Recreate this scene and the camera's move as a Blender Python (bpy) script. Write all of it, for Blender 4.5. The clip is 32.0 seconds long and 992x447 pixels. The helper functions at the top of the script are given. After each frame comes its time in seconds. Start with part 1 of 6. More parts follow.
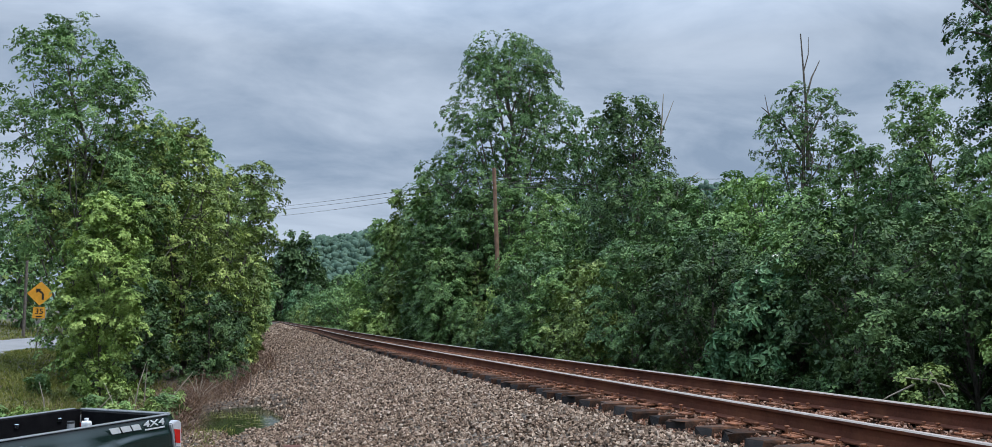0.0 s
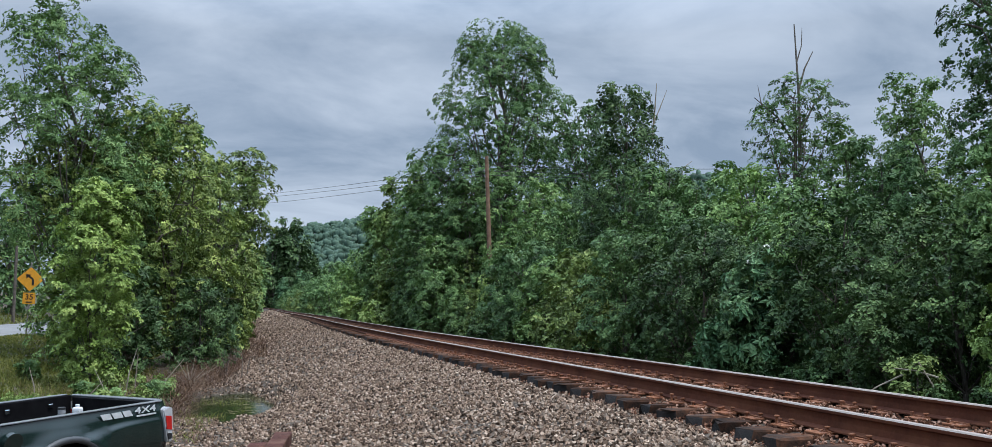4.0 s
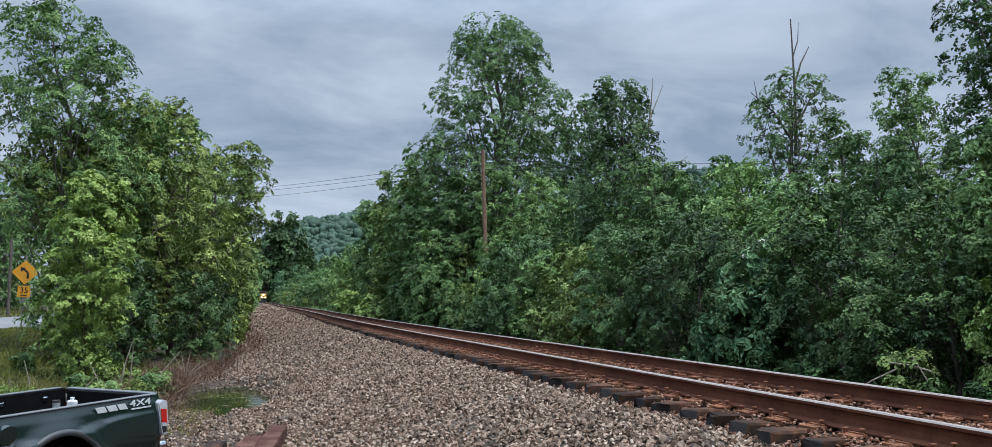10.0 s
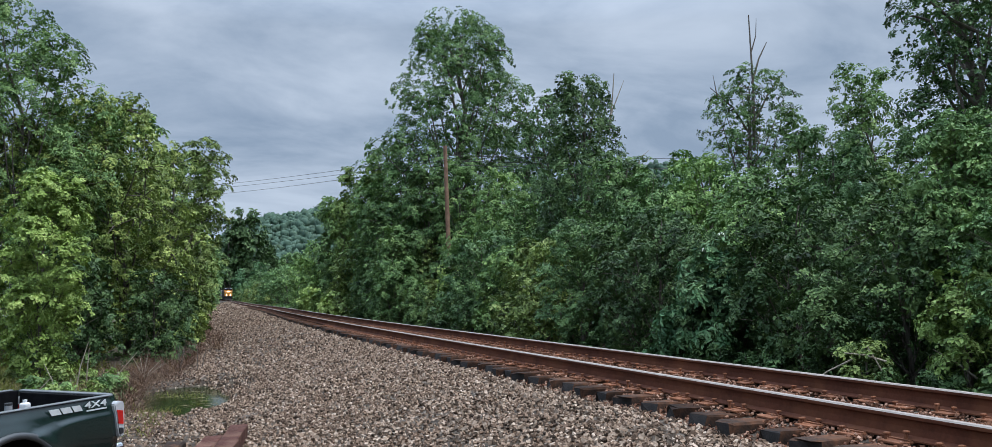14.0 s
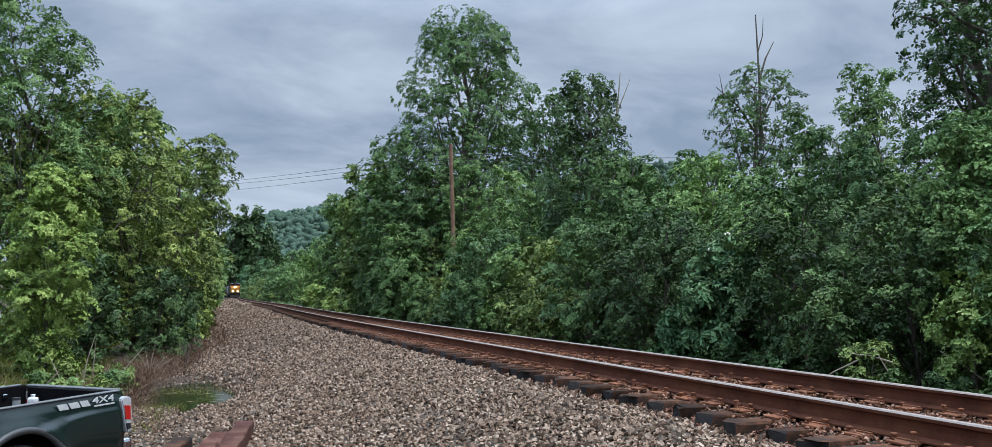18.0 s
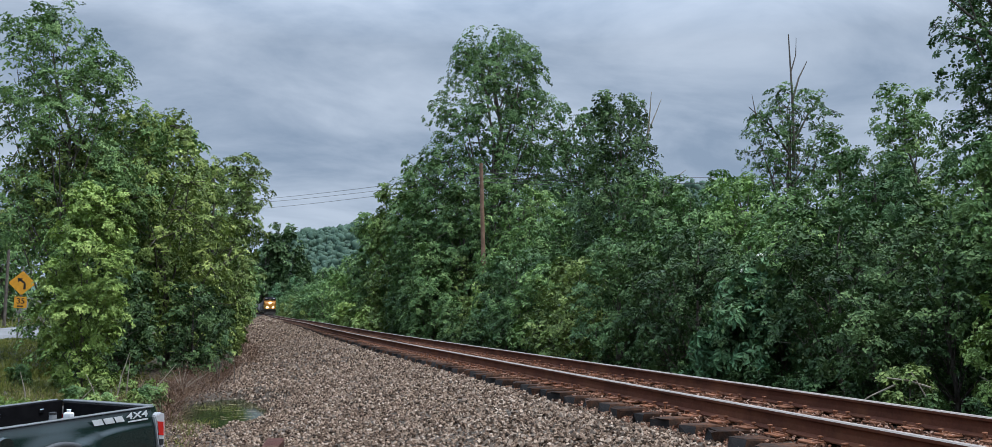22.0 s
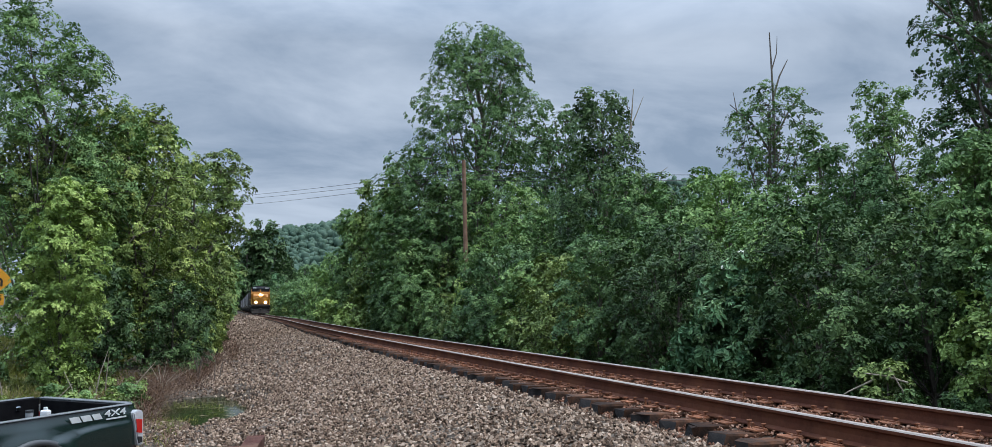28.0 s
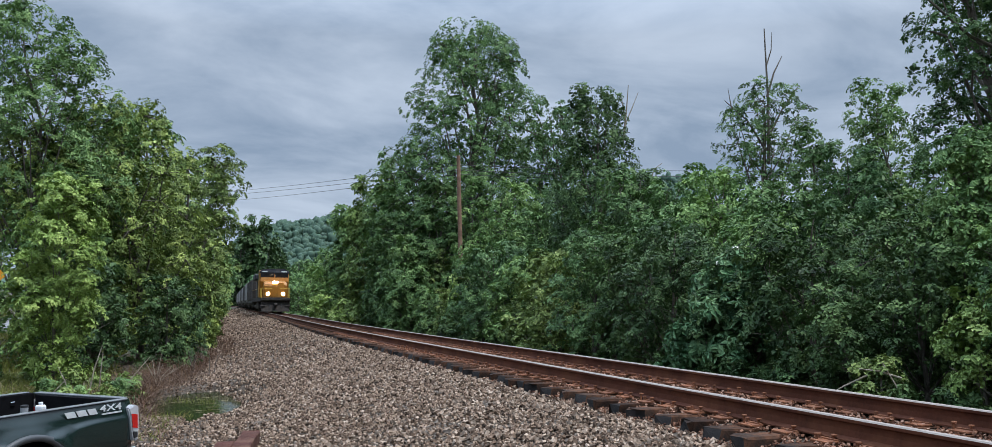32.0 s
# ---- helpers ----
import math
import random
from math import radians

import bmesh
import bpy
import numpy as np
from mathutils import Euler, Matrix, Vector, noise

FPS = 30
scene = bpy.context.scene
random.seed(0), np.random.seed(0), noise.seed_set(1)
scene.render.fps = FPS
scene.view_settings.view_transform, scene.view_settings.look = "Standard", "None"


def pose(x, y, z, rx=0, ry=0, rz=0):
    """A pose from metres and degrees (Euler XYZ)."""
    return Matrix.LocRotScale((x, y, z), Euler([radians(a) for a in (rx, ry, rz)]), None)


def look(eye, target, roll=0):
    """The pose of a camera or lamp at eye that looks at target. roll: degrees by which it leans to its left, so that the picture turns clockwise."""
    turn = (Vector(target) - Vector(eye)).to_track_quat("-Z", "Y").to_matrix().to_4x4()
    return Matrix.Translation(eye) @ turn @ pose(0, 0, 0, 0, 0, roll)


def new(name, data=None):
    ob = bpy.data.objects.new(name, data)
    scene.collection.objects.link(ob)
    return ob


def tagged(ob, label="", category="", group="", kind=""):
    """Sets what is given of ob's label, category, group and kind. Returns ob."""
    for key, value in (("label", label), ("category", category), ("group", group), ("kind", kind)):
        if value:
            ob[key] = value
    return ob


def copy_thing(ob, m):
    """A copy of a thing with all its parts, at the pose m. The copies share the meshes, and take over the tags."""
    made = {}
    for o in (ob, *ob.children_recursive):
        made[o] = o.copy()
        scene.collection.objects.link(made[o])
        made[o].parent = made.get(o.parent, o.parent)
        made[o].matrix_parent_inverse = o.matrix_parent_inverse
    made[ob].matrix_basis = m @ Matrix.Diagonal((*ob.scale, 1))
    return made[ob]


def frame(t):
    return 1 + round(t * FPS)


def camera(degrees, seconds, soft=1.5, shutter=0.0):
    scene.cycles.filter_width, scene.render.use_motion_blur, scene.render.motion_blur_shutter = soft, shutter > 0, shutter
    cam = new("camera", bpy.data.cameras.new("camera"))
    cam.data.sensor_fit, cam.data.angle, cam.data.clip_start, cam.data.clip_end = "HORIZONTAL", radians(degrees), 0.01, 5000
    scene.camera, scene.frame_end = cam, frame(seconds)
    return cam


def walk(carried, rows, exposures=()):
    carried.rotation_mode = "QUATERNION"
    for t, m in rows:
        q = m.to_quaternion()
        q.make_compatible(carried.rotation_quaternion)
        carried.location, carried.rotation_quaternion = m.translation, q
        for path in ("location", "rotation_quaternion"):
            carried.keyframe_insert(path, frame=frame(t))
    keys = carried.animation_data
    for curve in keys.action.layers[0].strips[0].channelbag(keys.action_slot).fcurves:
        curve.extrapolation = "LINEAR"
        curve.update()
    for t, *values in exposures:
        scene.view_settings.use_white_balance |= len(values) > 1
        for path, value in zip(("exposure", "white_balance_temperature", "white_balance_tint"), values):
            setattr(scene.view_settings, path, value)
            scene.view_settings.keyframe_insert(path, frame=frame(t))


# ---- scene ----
# World: y runs along the railway, x across it (to the far side), z = 0 at the rail head.
EYE_Z = 0.9


def aim(yaw, pitch, roll, dx=0.0, dz=0.0):
    """Camera pose: yaw to the right of the railway's line, pitch up, roll to the right, in degrees; dx, dz: sway of the hand-held phone."""
    return pose(dx, 0, EYE_Z + dz, 90 + pitch, roll, -yaw)


cam = camera(60.0, 32.0, soft=0.6)
walk(cam, [
    (0, aim(16.50, 6.24, 0.43, 0.001, -0.003)),
    (0.5, aim(16.56, 6.07, 0.42, -0.007, 0.006)),
    (1, aim(16.50, 5.80, 0.46, -0.002, 0.004)),
    (1.5, aim(16.64, 5.73, 0.27, -0.005, -0.000)),
    (2, aim(16.78, 5.57, 0.31, -0.000, 0.001)),
    (2.5, aim(17.09, 5.46, 0.11, 0.002, -0.003)),
    (3, aim(17.14, 5.50, 0.03, -0.002, -0.004)),
    (3.5, aim(17.12, 5.48, 0.04, -0.010, 0.001)),
    (5.5, aim(16.93, 5.43, 0.25, -0.002, -0.004)),
    (6, aim(16.93, 5.21, 0.11, -0.000, 0.001)),
    (6.5, aim(17.01, 5.07, -0.13, -0.007, -0.000)),
    (7, aim(16.96, 5.05, -0.07, 0.002, -0.008)),
    (7.5, aim(17.07, 5.04, -0.03, -0.001, -0.003)),
    (8, aim(17.07, 5.04, 0.05, -0.000, 0.000)),
    (8.5, aim(17.04, 5.04, 0.09, -0.005, -0.001)),
    (9, aim(17.16, 5.06, 0.01, -0.009, -0.003)),
    (9.5, aim(17.22, 5.06, -0.03, -0.002, 0.000)),
    (10, aim(17.34, 5.08, -0.01, -0.002, -0.006)),
    (10.5, aim(17.50, 5.07, -0.08, -0.005, -0.001)),
    (11, aim(17.51, 5.08, -0.12, -0.004, -0.001)),
    (11.5, aim(17.85, 5.09, 0.03, 0.003, -0.003)),
    (12, aim(18.27, 5.08, 0.13, 0.010, -0.000)),
    (12.5, aim(18.77, 4.98, 0.26, 0.023, -0.008)),
    (13, aim(19.63, 4.79, 0.43, 0.031, -0.008)),
    (13.5, aim(19.82, 4.79, 0.51, 0.021, -0.007)),
    (14, aim(19.74, 4.76, 0.60, 0.023, -0.003)),
    (14.5, aim(19.69, 4.68, 0.64, 0.017, -0.012)),
    (16.5, aim(19.53, 4.56, 0.71, 0.008, -0.006)),
    (17, aim(19.49, 4.57, 0.67, 0.015, -0.007)),
    (17.5, aim(19.45, 4.59, 0.58, 0.011, -0.012)),
    (18, aim(19.47, 4.66, 0.22, -0.008, -0.005)),
    (18.5, aim(18.66, 5.27, -0.01, 0.002, -0.002)),
    (19, aim(18.03, 5.87, 0.42, 0.006, 0.004)),
    (19.5, aim(17.99, 5.86, -0.20, -0.002, -0.015)),
    (20, aim(17.62, 5.88, -0.02, 0.000, -0.007)),
    (20.5, aim(17.63, 5.88, -0.08, 0.002, -0.004)),
    (21, aim(17.60, 5.88, -0.17, -0.000, 0.007)),
    (21.5, aim(17.55, 5.93, -0.28, -0.015, 0.004)),
    (22, aim(17.51, 5.93, -0.28, -0.018, 0.004)),
    (22.5, aim(17.47, 5.94, -0.25, -0.025, 0.000)),
    (23, aim(17.43, 5.94, -0.31, -0.029, 0.002)),
    (23.5, aim(17.38, 5.97, -0.42, -0.022, -0.005)),
    (24, aim(17.44, 5.90, -0.52, -0.025, 0.002)),
    (24.5, aim(17.45, 5.90, -0.47, -0.015, -0.001)),
    (25, aim(17.48, 5.89, -0.55, -0.020, -0.004)),
    (25.5, aim(17.54, 5.87, -0.64, -0.025, -0.001)),
    (27.5, aim(17.89, 5.75, -0.58, -0.011, -0.001)),
    (28, aim(18.66, 5.73, -0.22, -0.002, -0.003)),
    (28.5, aim(18.85, 5.74, -0.08, -0.005, -0.007)),
    (29, aim(18.89, 5.68, -0.09, -0.013, 0.001)),
    (29.5, aim(18.91, 5.68, -0.05, -0.013, -0.007)),
    (30, aim(18.91, 5.64, 0.00, -0.012, -0.007)),
    (30.5, aim(18.96, 5.57, 0.01, -0.023, -0.005)),
    (31, aim(18.98, 5.50, 0.04, -0.030, -0.007)),
    (31.5, aim(18.99, 5.47, -0.01, -0.028, 0.000)),
    (32, aim(19.05, 5.44, -0.27, -0.024, -0.006)),
], exposures=[(0, 0.0), (18, 0.0), (20, -0.05), (25, -0.06), (28, -0.03), (32, -0.03)])

# ---- daylight: a bright overcast sky ----
world = bpy.data.worlds.new("overcast_sky")
scene.world = world
world.use_nodes = True
wt = world.node_tree
wt.nodes.clear()
w_out = wt.nodes.new("ShaderNodeOutputWorld")
w_bg = wt.nodes.new("ShaderNodeBackground")
w_sky = wt.nodes.new("ShaderNodeTexSky")
w_sky.sky_type = "NISHITA"
w_sky.sun_disc = False
w_sky.sun_elevation, w_sky.sun_rotation = radians(66), radians(135)
w_sky.air_density, w_sky.dust_density = 1.0, 2.0
w_tc = wt.nodes.new("ShaderNodeTexCoord")
w_sep = wt.nodes.new("ShaderNodeSeparateXYZ")
wt.links.new(w_tc.outputs["Generated"], w_sep.inputs[0])
# cloud deck seen in perspective: directions are laid on a plane overhead
w_den = wt.nodes.new("ShaderNodeMath")
w_den.operation = "ADD"
w_den.inputs[1].default_value = 0.22
w_abs = wt.nodes.new("ShaderNodeMath")
w_abs.operation = "ABSOLUTE"
wt.links.new(w_sep.outputs["Z"], w_abs.inputs[0])
wt.links.new(w_abs.outputs[0], w_den.inputs[0])
w_div = wt.nodes.new("ShaderNodeVectorMath")
w_div.operation = "DIVIDE"
w_cmb = wt.nodes.new("ShaderNodeCombineXYZ")
for k in range(3):
    wt.links.new(w_den.outputs[0], w_cmb.inputs[k])
wt.links.new(w_tc.outputs["Generated"], w_div.inputs[0])
wt.links.new(w_cmb.outputs[0], w_div.inputs[1])
w_map = wt.nodes.new("ShaderNodeMapping")
w_map.inputs["Location"].default_value = (0.62, 0.1, 0.0)
w_map.inputs["Rotation"].default_value = (0, 0, radians(20))
w_map.inputs["Scale"].default_value = (1.0, 1.35, 1.0)
wt.links.new(w_div.outputs[0], w_map.inputs[0])
w_n1 = wt.nodes.new("ShaderNodeTexNoise")
w_n1.inputs["Scale"].default_value, w_n1.inputs["Detail"].default_value = 1.7, 7.0
w_n1.inputs["Roughness"].default_value = 0.56
w_n1.inputs["Distortion"].default_value = 0.35
wt.links.new(w_map.outputs[0], w_n1.inputs["Vector"])
w_ramp = wt.nodes.new("ShaderNodeValToRGB")
w_ramp.color_ramp.elements[0].position, w_ramp.color_ramp.elements[0].color = 0.36, (0.285, 0.378, 0.520, 1)
w_ramp.color_ramp.elements[1].position, w_ramp.color_ramp.elements[1].color = 0.66, (0.540, 0.640, 0.790, 1)
wt.links.new(w_n1.outputs["Fac"], w_ramp.inputs[0])
w_skm = wt.nodes.new("ShaderNodeVectorMath")
w_skm.operation = "SCALE"
w_skm.inputs["Scale"].default_value = 0.05
wt.links.new(w_sky.outputs[0], w_skm.inputs[0])
w_mix = wt.nodes.new("ShaderNodeMix")
w_mix.data_type = "RGBA"
w_mix.inputs["Factor"].default_value = 0.93
wt.links.new(w_skm.outputs[0], w_mix.inputs["A"])
wt.links.new(w_ramp.outputs[0], w_mix.inputs["B"])
wt.links.new(w_mix.outputs["Result"], w_bg.inputs["Color"])
# an overcast sky is brightest overhead
w_zen = wt.nodes.new("ShaderNodeMapRange")
w_zen.inputs["From Min"].default_value, w_zen.inputs["From Max"].default_value = 0.30, 1.0
w_zen.inputs["To Min"].default_value, w_zen.inputs["To Max"].default_value = 1.0, 5.6
wt.links.new(w_sep.outputs["Z"], w_zen.inputs["Value"])
wt.links.new(w_zen.outputs[0], w_bg.inputs["Strength"])
wt.links.new(w_bg.outputs[0], w_out.inputs[0])

sun_data = bpy.data.lights.new("sun", "SUN")
sun_data.energy, sun_data.angle, sun_data.color = 2.7, radians(20), (1.0, 0.96, 0.9)
sun = new("sun", sun_data)
sun.matrix_world = look((16, -16, 52), (0, 0, 0))

# ---- materials ----


def nodes_of(name):
    m = bpy.data.materials.new(name)
    m.use_nodes = True
    t = m.node_tree
    b = t.nodes["Principled BSDF"]
    return m, t, b


def noise_node(t, scale, detail=4.0, rough=0.55, coord="Object"):
    tc = t.nodes.new("ShaderNodeTexCoord")
    n = t.nodes.new("ShaderNodeTexNoise")
    n.inputs["Scale"].default_value = scale
    n.inputs["Detail"].default_value = detail
    n.inputs["Roughness"].default_value = rough
    t.links.new(tc.outputs[coord], n.inputs["Vector"])
    return n


def ramp_node(t, src, stops):
    r = t.nodes.new("ShaderNodeValToRGB")
    while len(r.color_ramp.elements) < len(stops):
        r.color_ramp.elements.new(0.5)
    for e, (p, c) in zip(r.color_ramp.elements, stops):
        e.position, e.color = p, (*c, 1)
    t.links.new(src, r.inputs[0])
    return r


def mix_node(t, a, b, fac, blend="MIX"):
    m = t.nodes.new("ShaderNodeMix")
    m.data_type, m.blend_type = "RGBA", blend
    if isinstance(fac, float):
        m.inputs["Factor"].default_value = fac
    else:
        t.links.new(fac, m.inputs["Factor"])
    for sock, v in (("A", a), ("B", b)):
        if isinstance(v, tuple):
            m.inputs[sock].default_value = (*v, 1)
        else:
            t.links.new(v, m.inputs[sock])
    return m.outputs["Result"]


def bump_node(t, b, src, strength, dist):
    n = t.nodes.new("ShaderNodeBump")
    n.inputs["Strength"].default_value, n.inputs["Distance"].default_value = strength, dist
    t.links.new(src, n.inputs["Height"])
    t.links.new(n.outputs[0], b.inputs["Normal"])


def surface(name, c1, c2, scale=6.0, rough=0.7, metal=0.0, bump=0.0, fine=60.0, dirt=None, dirt_scale=1.5, vary=0.0, spec=0.5):
    """Two-tone surface with grain at two scales; vary mixes in a tone per object."""
    m, t, b = nodes_of(name)
    n1, n2 = noise_node(t, scale), noise_node(t, fine, 3.0)
    col = mix_node(t, c1, c2, ramp_node(t, n1.outputs["Fac"], [(0.35, (0, 0, 0)), (0.65, (1, 1, 1))]).outputs[0])
    grain = ramp_node(t, n2.outputs["Fac"], [(0.3, (0.72, 0.72, 0.72)), (0.7, (1.2, 1.2, 1.2))])
    col = mix_node(t, col, grain.outputs[0], 0.6, "MULTIPLY")
    if dirt:
        n3 = noise_node(t, dirt_scale, 6.0, 0.65)
        col = mix_node(t, col, dirt, ramp_node(t, n3.outputs["Fac"], [(0.48, (0, 0, 0)), (0.66, (0.85, 0.85, 0.85))]).outputs[0])
    if vary:
        oi = t.nodes.new("ShaderNodeObjectInfo")
        r = ramp_node(t, oi.outputs["Random"], [(0, (1 - vary,) * 3), (1, (1 + vary,) * 3)])
        col = mix_node(t, col, r.outputs[0], 1.0, "MULTIPLY")
    t.links.new(col, b.inputs["Base Color"])
    b.inputs["Roughness"].default_value, b.inputs["Metallic"].default_value = rough, metal
    b.inputs["Specular IOR Level"].default_value = spec
    if bump:
        bump_node(t, b, n2.outputs["Fac"], 0.6, bump)
    return m


def leaf_material(name, dark, mid, light, through_light=0.3, patch=1.9, gloss=0.2):
    """Leaves: each its own tone, sprays' light and shade mottled in, light through the blade."""
    m, t, b = nodes_of(name)
    g = t.nodes.new("ShaderNodeNewGeometry")
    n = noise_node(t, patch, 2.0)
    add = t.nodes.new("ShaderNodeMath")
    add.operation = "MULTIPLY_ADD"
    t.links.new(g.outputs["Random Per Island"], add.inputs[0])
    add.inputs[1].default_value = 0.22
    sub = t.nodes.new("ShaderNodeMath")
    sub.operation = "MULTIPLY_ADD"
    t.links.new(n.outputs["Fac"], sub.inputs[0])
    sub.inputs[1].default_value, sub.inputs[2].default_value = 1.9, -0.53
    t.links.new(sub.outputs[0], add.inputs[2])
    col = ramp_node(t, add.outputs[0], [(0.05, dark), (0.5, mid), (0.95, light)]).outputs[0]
    oi = t.nodes.new("ShaderNodeObjectInfo")
    tone = ramp_node(t, oi.outputs["Random"], [(0.0, (0.80, 0.82, 0.80)), (0.5, (1.0, 1.0, 0.98)), (1.0, (1.30, 1.24, 1.10))])
    col = mix_node(t, col, tone.outputs[0], 1.0, "MULTIPLY")
    t.links.new(col, b.inputs["Base Color"])
    b.inputs["Roughness"].default_value = 0.5
    b.inputs["Specular IOR Level"].default_value = gloss
    tr = t.nodes.new("ShaderNodeBsdfTranslucent")
    t.links.new(mix_node(t, col, (1.1, 1.25, 0.6), 0.8, "MULTIPLY"), tr.inputs[0])
    mx = t.nodes.new("ShaderNodeMixShader")
    mx.inputs[0].default_value = through_light
    t.links.new(b.outputs[0], mx.inputs[1])
    t.links.new(tr.outputs[0], mx.inputs[2])
    t.links.new(mx.outputs[0], t.nodes["Material Output"].inputs[0])
    return m


def plain(name, c, rough=0.5, metal=0.0, coat=0.0):
    m, t, b = nodes_of(name)
    n = noise_node(t, 9.0, 4.0)
    k = ramp_node(t, n.outputs["Fac"], [(0.3, (0.86,) * 3), (0.7, (1.1,) * 3)])
    t.links.new(mix_node(t, c, k.outputs[0], 1.0, "MULTIPLY"), b.inputs["Base Color"])
    b.inputs["Roughness"].default_value, b.inputs["Metallic"].default_value = rough, metal
    b.inputs["Coat Weight"].default_value = coat
    b.inputs["Coat Roughness"].default_value = 0.08
    return m


def glowing(name, c, power):
    m, t, b = nodes_of(name)
    b.inputs["Base Color"].default_value = (*c, 1)
    b.inputs["Emission Color"].default_value = (*c, 1)
    b.inputs["Emission Strength"].default_value = power
    return m


# dark tones kept near black to stand for shade between leaf sprays
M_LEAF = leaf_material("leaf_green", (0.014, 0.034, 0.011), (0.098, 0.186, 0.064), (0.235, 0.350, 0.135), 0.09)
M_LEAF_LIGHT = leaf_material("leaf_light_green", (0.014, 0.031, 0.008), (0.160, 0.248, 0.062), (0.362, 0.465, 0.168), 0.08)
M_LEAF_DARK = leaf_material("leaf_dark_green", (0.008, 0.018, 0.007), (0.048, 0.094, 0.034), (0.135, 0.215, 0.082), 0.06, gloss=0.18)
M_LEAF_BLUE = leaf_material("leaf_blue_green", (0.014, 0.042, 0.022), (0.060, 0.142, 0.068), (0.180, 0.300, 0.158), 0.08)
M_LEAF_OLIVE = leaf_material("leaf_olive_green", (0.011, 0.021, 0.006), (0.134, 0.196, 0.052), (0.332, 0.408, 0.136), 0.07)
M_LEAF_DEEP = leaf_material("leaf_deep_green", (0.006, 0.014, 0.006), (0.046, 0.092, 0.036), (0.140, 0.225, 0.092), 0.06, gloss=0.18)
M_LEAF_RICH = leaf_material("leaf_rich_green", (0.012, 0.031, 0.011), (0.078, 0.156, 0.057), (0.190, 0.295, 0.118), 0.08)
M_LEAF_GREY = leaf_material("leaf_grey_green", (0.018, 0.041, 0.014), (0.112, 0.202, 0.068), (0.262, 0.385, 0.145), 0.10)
# far woods: haze of distance put into the leaf colour, paler and bluer
M_LEAF_FAR = leaf_material("leaf_haze_green", (0.055, 0.098, 0.074), (0.082, 0.136, 0.100), (0.110, 0.172, 0.122), 0.1, patch=0.2, gloss=0.05)
M_GRASS = leaf_material("grass_blade", (0.050, 0.064, 0.017), (0.122, 0.136, 0.036), (0.225, 0.218, 0.074))
M_STRAW = leaf_material("dry_grass_blade", (0.106, 0.076, 0.038), (0.213, 0.167, 0.084), (0.365, 0.304, 0.167), 0.15)
# hill slope carries the same painted haze tint
M_HILL = surface("hazed_wooded_slope", (0.075, 0.120, 0.092), (0.100, 0.152, 0.112), 0.08, 0.95, fine=0.6, spec=0.05)
M_DRY = leaf_material("dry_stem", (0.036, 0.018, 0.011), (0.100, 0.053, 0.034), (0.232, 0.148, 0.092), 0.05)
M_BARK = surface("bark", (0.075, 0.060, 0.048), (0.14, 0.12, 0.10), 5, 0.9, bump=0.02, fine=35)
M_DEADWOOD = surface("dead_wood", (0.20, 0.17, 0.13), (0.33, 0.29, 0.23), 5, 0.9, bump=0.01)
M_POLE = surface("pole_wood", (0.16, 0.085, 0.055), (0.24, 0.14, 0.09), 3, 0.85, bump=0.01, fine=25)
M_SOIL = surface("soil", (0.040, 0.032, 0.022), (0.085, 0.066, 0.045), 1.2, 0.95, bump=0.03, fine=20, dirt=(0.06, 0.085, 0.03), dirt_scale=0.35)
# bed colour darkened: shade in the gaps between loose stones is painted here
M_BALLAST_BED = surface("ballast_bed", (0.058, 0.048, 0.038), (0.115, 0.095, 0.078), 9, 0.9, bump=0.05, fine=22, dirt=(0.092, 0.066, 0.049), dirt_scale=0.6, spec=0.1)
M_ROAD = surface("asphalt", (0.176, 0.176, 0.180), (0.232, 0.232, 0.236), 0.8, 0.85, bump=0.004, fine=90)
M_RAIL_SIDE = surface("rusted_rail", (0.068, 0.022, 0.012), (0.108, 0.036, 0.019), 2.5, 0.88, 0.0, bump=0.002, fine=40, dirt=(0.138, 0.054, 0.025), dirt_scale=1.2, spec=0.2)
M_RAIL_TOP = plain("worn_steel", (0.32, 0.268, 0.235), 0.6, 0.2)
M_TIE = surface("tie_wood", (0.018, 0.014, 0.012), (0.045, 0.029, 0.022), 4, 0.95, bump=0.014, fine=30, dirt=(0.125, 0.056, 0.030), dirt_scale=2.6, vary=0.5, spec=0.15)
M_RUST = surface("rust", (0.140, 0.050, 0.023), (0.245, 0.096, 0.043), 9, 0.9, 0.1, bump=0.003, fine=80, vary=0.2)


# stone cells on the bed, edges darkened as painted shade between stones
vt_ = M_BALLAST_BED.node_tree
vb_ = vt_.nodes["Principled BSDF"]
vtc_, vv_ = vt_.nodes.new("ShaderNodeTexCoord"), vt_.nodes.new("ShaderNodeTexVoronoi")
vv_.inputs["Scale"].default_value = 13.0
vt_.links.new(vtc_.outputs["Object"], vv_.inputs["Vector"])
vcell_ = ramp_node(vt_, vv_.outputs["Color"], [(0.15, (0.023, 0.017, 0.013)), (0.5, (0.078, 0.060, 0.046)), (0.85, (0.196, 0.164, 0.135))])
vgap_shade_ = ramp_node(vt_, vv_.outputs["Distance"], [(0.35, (1.0, 1.0, 1.0)), (0.75, (0.55, 0.55, 0.55))])
vcol_ = mix_node(vt_, vcell_.outputs[0], vgap_shade_.outputs[0], 1.0, "MULTIPLY")
vold_ = vb_.inputs["Base Color"].links[0].from_socket
vt_.links.new(mix_node(vt_, vcol_, vold_, 0.3), vb_.inputs["Base Color"])


